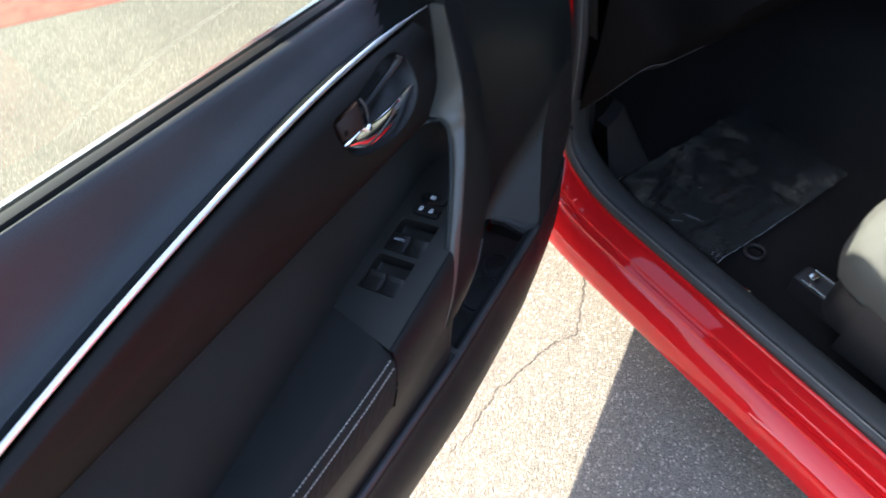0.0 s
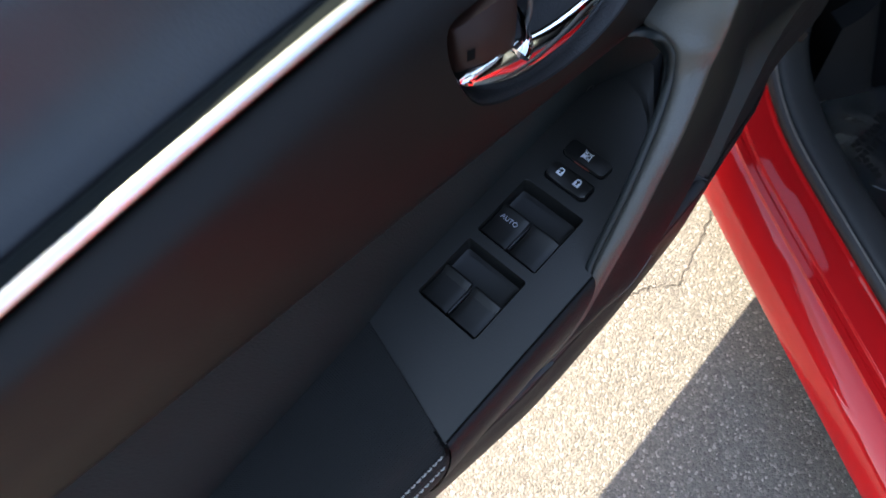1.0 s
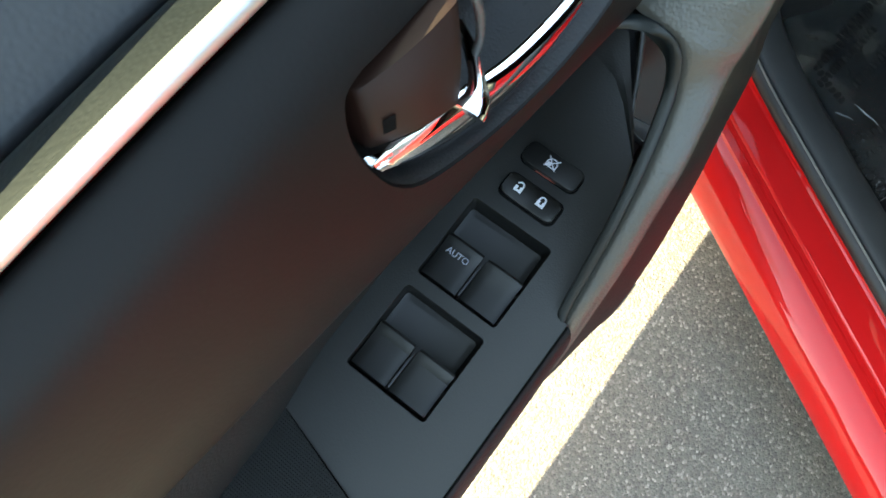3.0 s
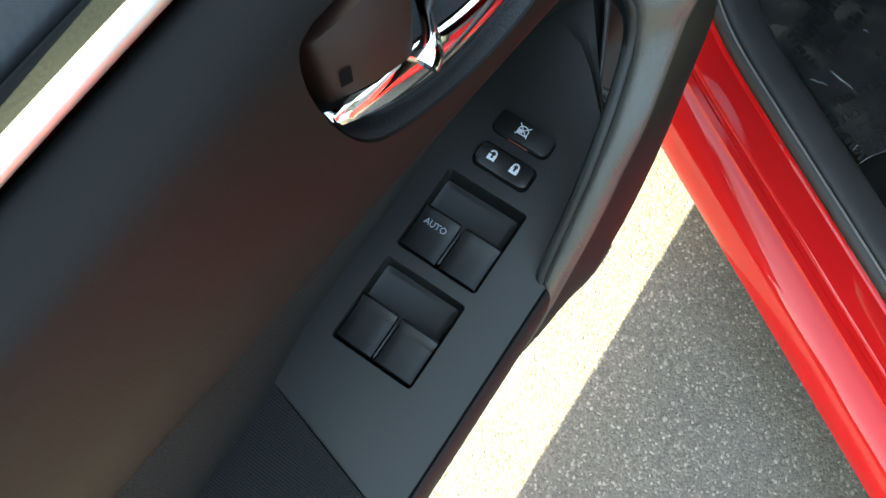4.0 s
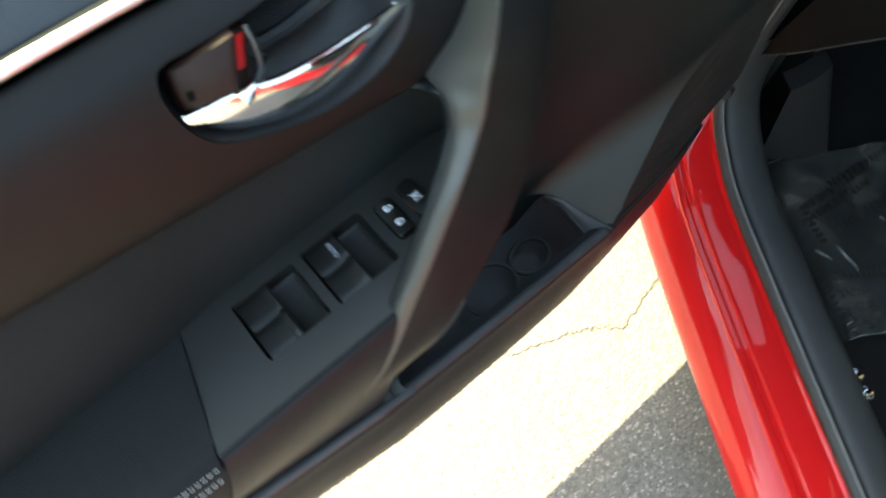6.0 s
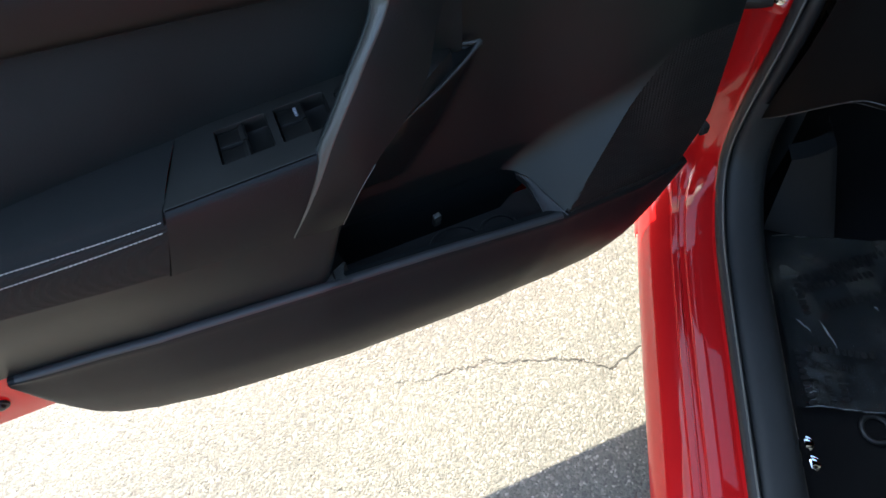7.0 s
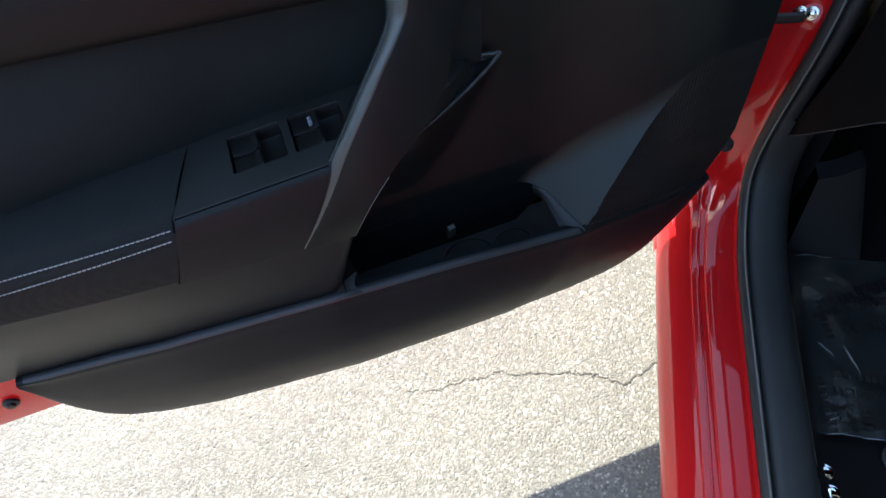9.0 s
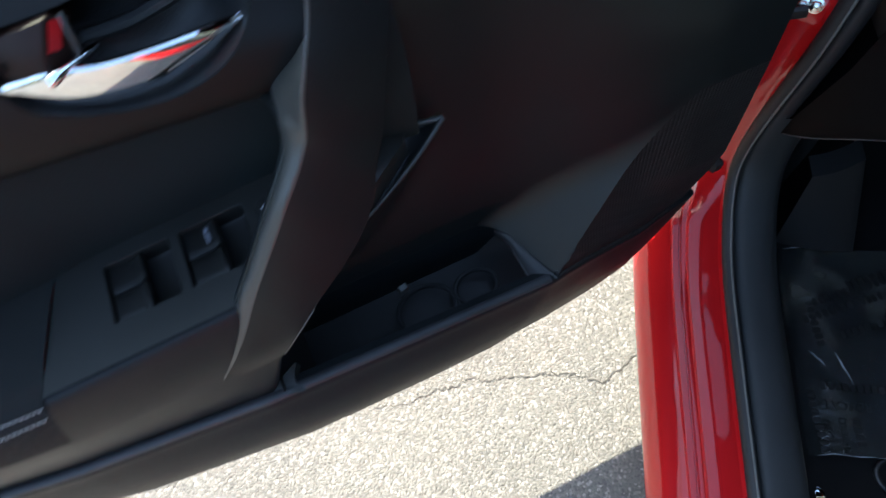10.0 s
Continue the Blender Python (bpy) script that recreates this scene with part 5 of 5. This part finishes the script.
def cabin():
    """Floor, kick panel, dashboard underside, roof and far side that close the cabin."""
    bm = bmesh.new()
    rows = []
    for i in range(40):
        y = -1.3 + 2.0 * i / 39
        up = 0.30 * smoothstep(0.10, 0.55, y)
        rows.append([(x, y, 0.203 + up + dz) for x, dz in ((0.178, 0.02), (0.20, 0.0), (0.35, -0.004), (0.55, 0.0), (0.66, 0.02), (0.72, 0.13), (0.80, 0.20), (0.95, 0.20))])
    grid(bm, rows)
    car_part("floor_carpet", bm, CARPET, car, "black carpeted cabin floor", 60)
    bm = bmesh.new()
    rows = []
    for y in np.linspace(0.09, 0.6, 14):
        rows.append([(0.150 + 0.05 * smoothstep(0.75, 0.3, z), y, z) for z in np.linspace(0.20, 0.74, 10)])
    grid(bm, rows)
    car_part("kick_panel", bm, SILL, car, "dark kick panel", 60)
    bm = bmesh.new()
    rows = []
    foot = curve([(0.124, 0.064, 0.402), (0.130, 0.042, 0.428), (0.139, 0.020, 0.458), (0.155, -0.008, 0.500), (0.172, -0.036, 0.538), (0.200, -0.054, 0.546), (0.250, -0.060, 0.550), (0.300, -0.069, 0.556), (0.400, -0.105, 0.590), (0.60, -0.13, 0.610), (1.40, -0.13, 0.610)], 60)
    for x, y, z in foot:
        rows.append([(x, 0.55, 0.48), (x, y + 0.09, z - 0.010), (x, y + 0.016, z - 0.016), (x, y + 0.012, z - 0.015), (x, y + 0.010, z - 0.010), (x, y + 0.002, z - 0.002), (x, y, z), (x, y - 0.002, z + 0.004), (x, y - 0.004, z + 0.04),
                     (x, y * 0.6 - 0.002, 0.5 * z + 0.35), (x, 0.02, 0.80), (x, 0.12, 0.90), (x, 0.5, 0.98)])
    grid(bm, rows)
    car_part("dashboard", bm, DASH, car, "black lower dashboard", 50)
    for dy, dz, r in ((-0.0005, 0.001, 0.0009), (0.0125, -0.0145, 0.0008)):
        bm = bmesh.new()
        tube(bm, [(x, y + dy, z + dz) for x, y, z in foot[1:40]], r, 6)
        car_part("dash_edge", bm, LIP, car, "thin grey edge of the knee panel", 60)
    bm = bmesh.new()
    corner = [Vector(p) for p in ((0.182, 0.004, 0.222), (0.280, -0.012, 0.230), (0.236, 0.050, 0.368), (0.180, 0.034, 0.352))]
    rows = [[corner[0].lerp(corner[1], u).lerp(corner[3].lerp(corner[2], u), v) - Vector((0, 0.004 * math.sin(math.pi * u), 0)) for u in np.linspace(0, 1, 8)] for v in np.linspace(0, 1, 8)]
    rows.append([p + Vector((0, 0.03, 0.0)) for p in rows[-1]])
    grid(bm, rows)
    grid(bm, [[r[-1], r[-1] + Vector((0.002, 0.002, 0)), r[-1] + Vector((0.002, 0.06, 0))] for r in rows])
    car_part("foot_rest", bm, PLASTIC, car, "dark grey plastic panel beside the foot rest", 40)
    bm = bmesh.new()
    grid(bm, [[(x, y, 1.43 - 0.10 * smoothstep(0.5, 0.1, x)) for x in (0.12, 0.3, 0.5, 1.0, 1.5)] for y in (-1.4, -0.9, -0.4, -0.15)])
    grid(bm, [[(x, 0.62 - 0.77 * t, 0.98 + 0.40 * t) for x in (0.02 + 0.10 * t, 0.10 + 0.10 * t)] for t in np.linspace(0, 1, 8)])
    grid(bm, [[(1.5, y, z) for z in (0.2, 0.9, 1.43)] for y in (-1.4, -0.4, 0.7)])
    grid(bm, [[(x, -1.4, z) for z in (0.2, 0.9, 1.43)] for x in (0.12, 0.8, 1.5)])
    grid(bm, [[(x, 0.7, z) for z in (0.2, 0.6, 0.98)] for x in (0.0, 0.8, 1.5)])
    # unseen cowl and inner wall added to keep sun off the footwell
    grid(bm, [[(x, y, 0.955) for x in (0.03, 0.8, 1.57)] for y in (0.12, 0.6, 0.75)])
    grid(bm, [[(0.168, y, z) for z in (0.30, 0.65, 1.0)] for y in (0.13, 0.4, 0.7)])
    car_part("cabin_shell", bm, DASH, car, "dark added panels that close the cabin against sun", 0)


cabin()


def outer_skin():
    """Roof, bonnet, wing and screens that close the car round the cabin."""
    bm = bmesh.new()
    rows = []
    for y in np.linspace(-1.55, -0.12, 12):
        drop = 0.05 * smoothstep(-1.2, -1.55, y) + 0.03 * smoothstep(-0.4, -0.12, y)
        rows.append([(x, y, 1.475 - drop - 0.09 * abs((x - 0.80) / 0.68) ** 3.5) for x in np.linspace(0.12, 1.48, 17)])
    grid(bm, rows)
    car_part("roof", bm, RED, car, "glossy red roof", 60)
    bm = bmesh.new()
    rows = []
    for y in np.linspace(0.30, 1.35, 14):
        nose = 0.16 * smoothstep(0.7, 1.35, y) ** 1.5
        rows.append([(x, y, 1.015 - nose - 0.05 * abs((x - 0.80) / 0.78) ** 3) for x in np.linspace(0.02, 1.58, 19)])
    grid(bm, rows)
    car_part("bonnet", bm, RED, car, "glossy red bonnet", 60)
    bm = bmesh.new()
    rows = []
    for y in np.linspace(0.13, 1.35, 30):
        arch = max(0.0, 0.33 ** 2 - (y - 0.78) ** 2) ** 0.5
        low = max(0.27, 0.30 + arch) if arch > 0 else 0.27
        top = 0.965 - 0.16 * smoothstep(0.7, 1.35, y) ** 1.5
        rows.append([(-0.03 + 0.05 * (u ** 4) + 0.10 * smoothstep(0.95, 1.35, y), y, low + (top - low) * u) for u in np.linspace(0, 1, 9)])
    grid(bm, rows)
    car_part("front_wing", bm, RED, car, "glossy red front wing", 50)
    bm = bmesh.new()
    rows = []
    for t in np.linspace(0, 1, 9):
        rows.append([(x, 0.34 - 0.46 * t - 0.02 * abs((x - 0.8) / 0.6) ** 2, 1.0 + 0.44 * t) for x in np.linspace(0.13 + 0.08 * t, 1.47 - 0.08 * t, 11)])
    grid(bm, rows)
    screen = car_part("windscreen", bm, GLASS, car, "clear windscreen", 60)
    screen.visible_shadow = False


outer_skin()


def hull():
    """The rest of the painted body: far side and tail, with the wheels."""
    bm = bmesh.new()
    grid(bm, [[(1.60 - 0.04 * abs(2 * u - 1) ** 3, y, 0.25 + 0.72 * u) for u in np.linspace(0, 1, 7)] for y in np.linspace(-2.6, 1.30, 12)])
    car_part("far_side_panel", bm, RED, car, "glossy red far side of the body", 60)
    bm = bmesh.new()
    grid(bm, [[(x, y, z - 0.03 * abs((x - 0.8) / 0.78) ** 3) for x in np.linspace(0.02, 1.58, 11)] for y, z in ((-2.0, 1.02), (-2.3, 1.01), (-2.62, 0.97), (-2.72, 0.86), (-2.70, 0.45), (-2.6, 0.28))])
    car_part("boot_lid", bm, RED, car, "glossy red tail of the car", 40)
    bm = bmesh.new()
    grid(bm, [[(x, -1.55 - 0.47 * t, 1.425 - 0.40 * t) for x in np.linspace(0.16 - 0.1 * t, 1.44 + 0.1 * t, 7)] for t in np.linspace(0, 1, 5)])
    car_part("rear_window", bm, PLASTIC, car, "dark rear window", 60)
    for x in (0.10, 1.50):
        for y in (0.78, -1.92):
            bm = bmesh.new()
            prof = [(0.20, -0.10), (0.29, -0.10), (0.31, -0.085), (0.315, 0.0), (0.31, 0.085), (0.29, 0.10), (0.20, 0.10)]
            grid(bm, [[(x + w, y + r * math.cos(a), 0.315 + r * math.sin(a)) for r, w in prof] for a in np.linspace(0, 2 * math.pi, 40, endpoint=False)], close_u=True)
            tyre = car_part("wheel", bm, RUBBER, car, "black rubber tyre", 40)
            bm = bmesh.new()
            s = -1 if x < 0.8 else 1
            grid(bm, [[(x + s * w, y + r * math.cos(a), 0.315 + r * math.sin(a)) for r, w in ((0.205, 0.095), (0.19, 0.07), (0.12, 0.06), (0.05, 0.075), (0.001, 0.076))] for a in np.linspace(0, 2 * math.pi, 40, endpoint=False)], close_u=True)
            car_part("rim", bm, STEEL, tyre, "silver wheel rim", 40)


hull()


def rear_side():
    """Plain closed rear door and centre pillar behind the opening."""
    bm = bmesh.new()
    rows = []
    for y in np.linspace(-1.10, -2.4, 20):
        rows.append([(x, y, z) for x, z in curve([(0.03, 0.16), (0.0, 0.24), (0.004, 0.33), (-0.022, 0.42), (-0.035, 0.60), (-0.030, 0.78), (-0.012, 0.92), (0.03, 0.95)], 24)])
    grid(bm, rows)
    car_part("rear_door", bm, RED, car, "glossy red closed rear door", 50)
    bm = bmesh.new()
    grid(bm, [[(0.02 + 0.13 * t, y + 0.05 * t, 0.94 + 0.45 * t) for t in np.linspace(0, 1, 6)] for y in (-1.06, -1.16)])
    grid(bm, [[(0.035 + 0.12 * t, y, 0.95 + 0.43 * t) for t in np.linspace(0, 1, 4)] for y in (-1.17, -2.3)])
    car_part("centre_pillar", bm, PLASTIC, car, "black centre pillar and dark glass", 0)


rear_side()


def driver_seat():
    bm = bmesh.new()
    rows = []
    for i in range(26):
        t = i / 25
        y = -1.02 + 0.585 * t
        k = (1 - (2 * t - 1) ** 6) ** 0.5
        rows.append([(0.432 + dx * (0.7 + 0.3 * k), y, 0.315 + (dz + 0.03 - 0.315) * (0.66 + 0.34 * k)) for dx, dz in curve([(-0.235, 0.33), (-0.262, 0.40), (-0.262, 0.46), (-0.235, 0.515), (-0.18, 0.520), (-0.12, 0.49), (0.12, 0.49), (0.18, 0.52), (0.24, 0.51), (0.26, 0.42), (0.235, 0.33)], 34)])
    v = grid(bm, rows)
    bm.faces.new(v[0])
    bm.faces.new(v[-1])
    seat = car_part("seat", bm, SEAT, car, "pale grey cloth driver's seat cushion", 60)
    bm = bmesh.new()
    rows = []
    for i in range(12):
        z = 0.45 + 0.75 * i / 11
        rows.append([(0.44 + x, -0.98 - 0.28 * (z - 0.45) + y, z) for x, y in rounded(0.50, 0.13, 0.05, 5)])
    v = grid(bm, rows, close_v=True)
    bm.faces.new(v[-1])
    car_part("backrest", bm, SEAT, seat, "pale grey cloth backrest", 60)
    bm = bmesh.new()
    rows = [[(0.196 - 0.006 * math.sin(3.14 * u), -1.02 + 0.50 * t, 0.24 + 0.13 * u) for u in np.linspace(0, 1, 6)] for t in np.linspace(0, 1, 12)]
    grid(bm, rows)
    car_part("side_cover", bm, PLASTIC, seat, "black plastic side cover")
    bm = bmesh.new()
    slab(bm, rounded(0.44, 0.54, 0.05), 0.262, 0.345, 0.012, Matrix.Translation((0.432, -0.725, 0)))
    car_part("seat_base", bm, PLASTIC, seat, "black plastic base under the seat cushion")
    for x in (0.285, 0.62):
        bm = bmesh.new()
        slab(bm, rounded(0.045, 0.62, 0.006), 0.200, 0.245, 0.006, Matrix.Translation((x, -0.70, 0)))
        rail = car_part("seat_rail", bm, PLASTIC, seat, "black seat rail channel")
        for dx in (-0.019, 0.019):
            bm = bmesh.new()
            slab(bm, rounded(0.004, 0.60, 0.0015, 2), 0.245, 0.250, 0.001, Matrix.Translation((x + dx, -0.705, 0)))
            car_part("rail_edge", bm, STEEL, seat, "bright steel rail edge")
        for dy in (0.285,):
            bm = bmesh.new()
            slab(bm, rounded(0.018, 0.018, 0.0085, 6), 0.245, 0.256, 0.003, Matrix.Translation((x, -0.70 + dy, 0)))
            car_part("rail_bolt", bm, STEEL, seat)


driver_seat()


def floor_hardware():
    """Two bright bolts beside the scuff plate and the ring that holds the mat."""
    for x, y, z in ((0.193, -0.327, 0.205), (0.198, -0.352, 0.203)):
        bm = bmesh.new()
        slab(bm, [(0.0075 * math.cos(a), 0.0075 * math.sin(a)) for a in np.linspace(0, 2 * math.pi, 6, endpoint=False)], 0.0, 0.007, 0.002, pose(x, y, z, 8, -14, 20))
        slab(bm, rounded(0.021, 0.021, 0.0104, 6), -0.004, 0.0012, 0.0005, pose(x, y, z, 8, -14, 20))
        car_part("floor_bolt", bm, CHROME, car, "bright zinc floor bolt", 40)
    bm = bmesh.new()
    ring = [(0.286 + 0.018 * math.cos(a), -0.300 + 0.018 * math.sin(a), 0.208) for a in np.linspace(0, 2 * math.pi, 29)]
    tube(bm, ring, 0.0035, 8)
    car_part("mat_fastener", bm, PLASTIC, car, "round black mat fastener", 60)


floor_hardware()


def film_height(x, y):
    """The sheet's crumpled height over the cabin floor."""
    n = noise.noise
    z = 0.2155 + 0.006 * n((x * 11, y * 11, 1.3)) + 0.0045 * abs(n((x * 24 + 3 * y, y * 30 - 2 * x, 4.0))) + 0.0022 * abs(n((x * 70, y * 62, 9.0)))
    z += 0.012 * smoothstep(0.200, 0.178, x) + 0.010 * smoothstep(-0.235, -0.275, y) * abs(n((x * 80, y * 80, 2.0)))
    return z


def floor_film():
    """Clear protective sheet over the driver's footwell, with printed lines."""
    film = thing("floor_film", "crinkled clear protective film with printed black text on the cabin floor", "plastic film", (0.4816, -0.0342, 0), CAR_TURN)
    bm = bmesh.new()
    rows = []
    for i in range(110):
        y = -0.281 + 0.278 * i / 109
        rows.append([(x, y + 0.003 * noise.noise((x * 30, 5.0, 1.0)), film_height(x, y)) for x in np.linspace(0.178, 0.60, 130)])
    grid(bm, rows)
    part("sheet", bm, FILM, film, "clear crinkled sheet", 60)
    # film edges as pale tubes, their glint put into the colour
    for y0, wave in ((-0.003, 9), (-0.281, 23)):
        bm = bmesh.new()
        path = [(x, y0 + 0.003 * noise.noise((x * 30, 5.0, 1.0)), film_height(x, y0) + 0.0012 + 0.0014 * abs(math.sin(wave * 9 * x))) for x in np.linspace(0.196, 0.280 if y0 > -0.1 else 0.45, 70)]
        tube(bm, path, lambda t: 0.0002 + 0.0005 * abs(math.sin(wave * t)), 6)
        part("film_edge", bm, FILM_GLINT, film, "folded edge of the film with a painted glint", 60)
    # sharp creases as pale tubes that stand in for glints
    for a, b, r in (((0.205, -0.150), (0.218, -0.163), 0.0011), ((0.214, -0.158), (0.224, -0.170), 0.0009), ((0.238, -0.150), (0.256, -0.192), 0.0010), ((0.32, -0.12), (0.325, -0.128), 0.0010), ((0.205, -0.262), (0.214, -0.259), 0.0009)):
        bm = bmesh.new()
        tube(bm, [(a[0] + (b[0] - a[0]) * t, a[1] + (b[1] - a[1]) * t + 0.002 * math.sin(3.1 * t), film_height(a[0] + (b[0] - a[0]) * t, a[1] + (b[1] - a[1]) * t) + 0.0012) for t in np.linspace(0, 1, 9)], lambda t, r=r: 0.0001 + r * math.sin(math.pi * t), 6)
        part("film_crease", bm, FILM_GLINT, film, "sharp crease with a painted glint", 60)

    def lay(ob):
        for v in ob.data.vertices:
            v.co.z = film_height(v.co.x, v.co.y) + 0.0012 + (v.co.z - 0.2235) * 0.3

    for text, size, x, y, turn in (("REMOVE", 0.0165, 0.243, -0.219, 178), ("DEALER", 0.0125, 0.232, -0.256, -92), ("PRO", 0.0125, 0.214, -0.250, -92)):
        lay(lettering("film_lettering", text, size, pose(x, y, 0.2235, 0, 0, turn), FADEDPRINT, film, "black printed word"))
    for x, y, w, a in ((0.255, -0.196, 0.09, 178), (0.335, -0.219, 0.06, 178), (0.250, -0.257, 0.035, -92), (0.27, -0.085, 0.13, 20), (0.28, -0.062, 0.12, 20), (0.30, -0.110, 0.10, 20), (0.203, -0.235, 0.08, 96), (0.219, -0.110, 0.06, 96),
                       (0.36, -0.16, 0.10, 178), (0.36, -0.185, 0.10, 178), (0.35, -0.25, 0.10, 178), (0.33, -0.035, 0.12, 20)):
        bm = bmesh.new()
        k = -w / 2
        while k < w / 2:
            slab(bm, rounded(0.0060, 0.0105, 0.0018, 2), 0, 0.0004, 0, pose(x, y, 0.2235, 0, 0, a) @ Matrix.Translation((k, 0, 0)))
            k += 0.0092
        lay(part("print_bar", bm, FADEDPRINT, film))


floor_film()
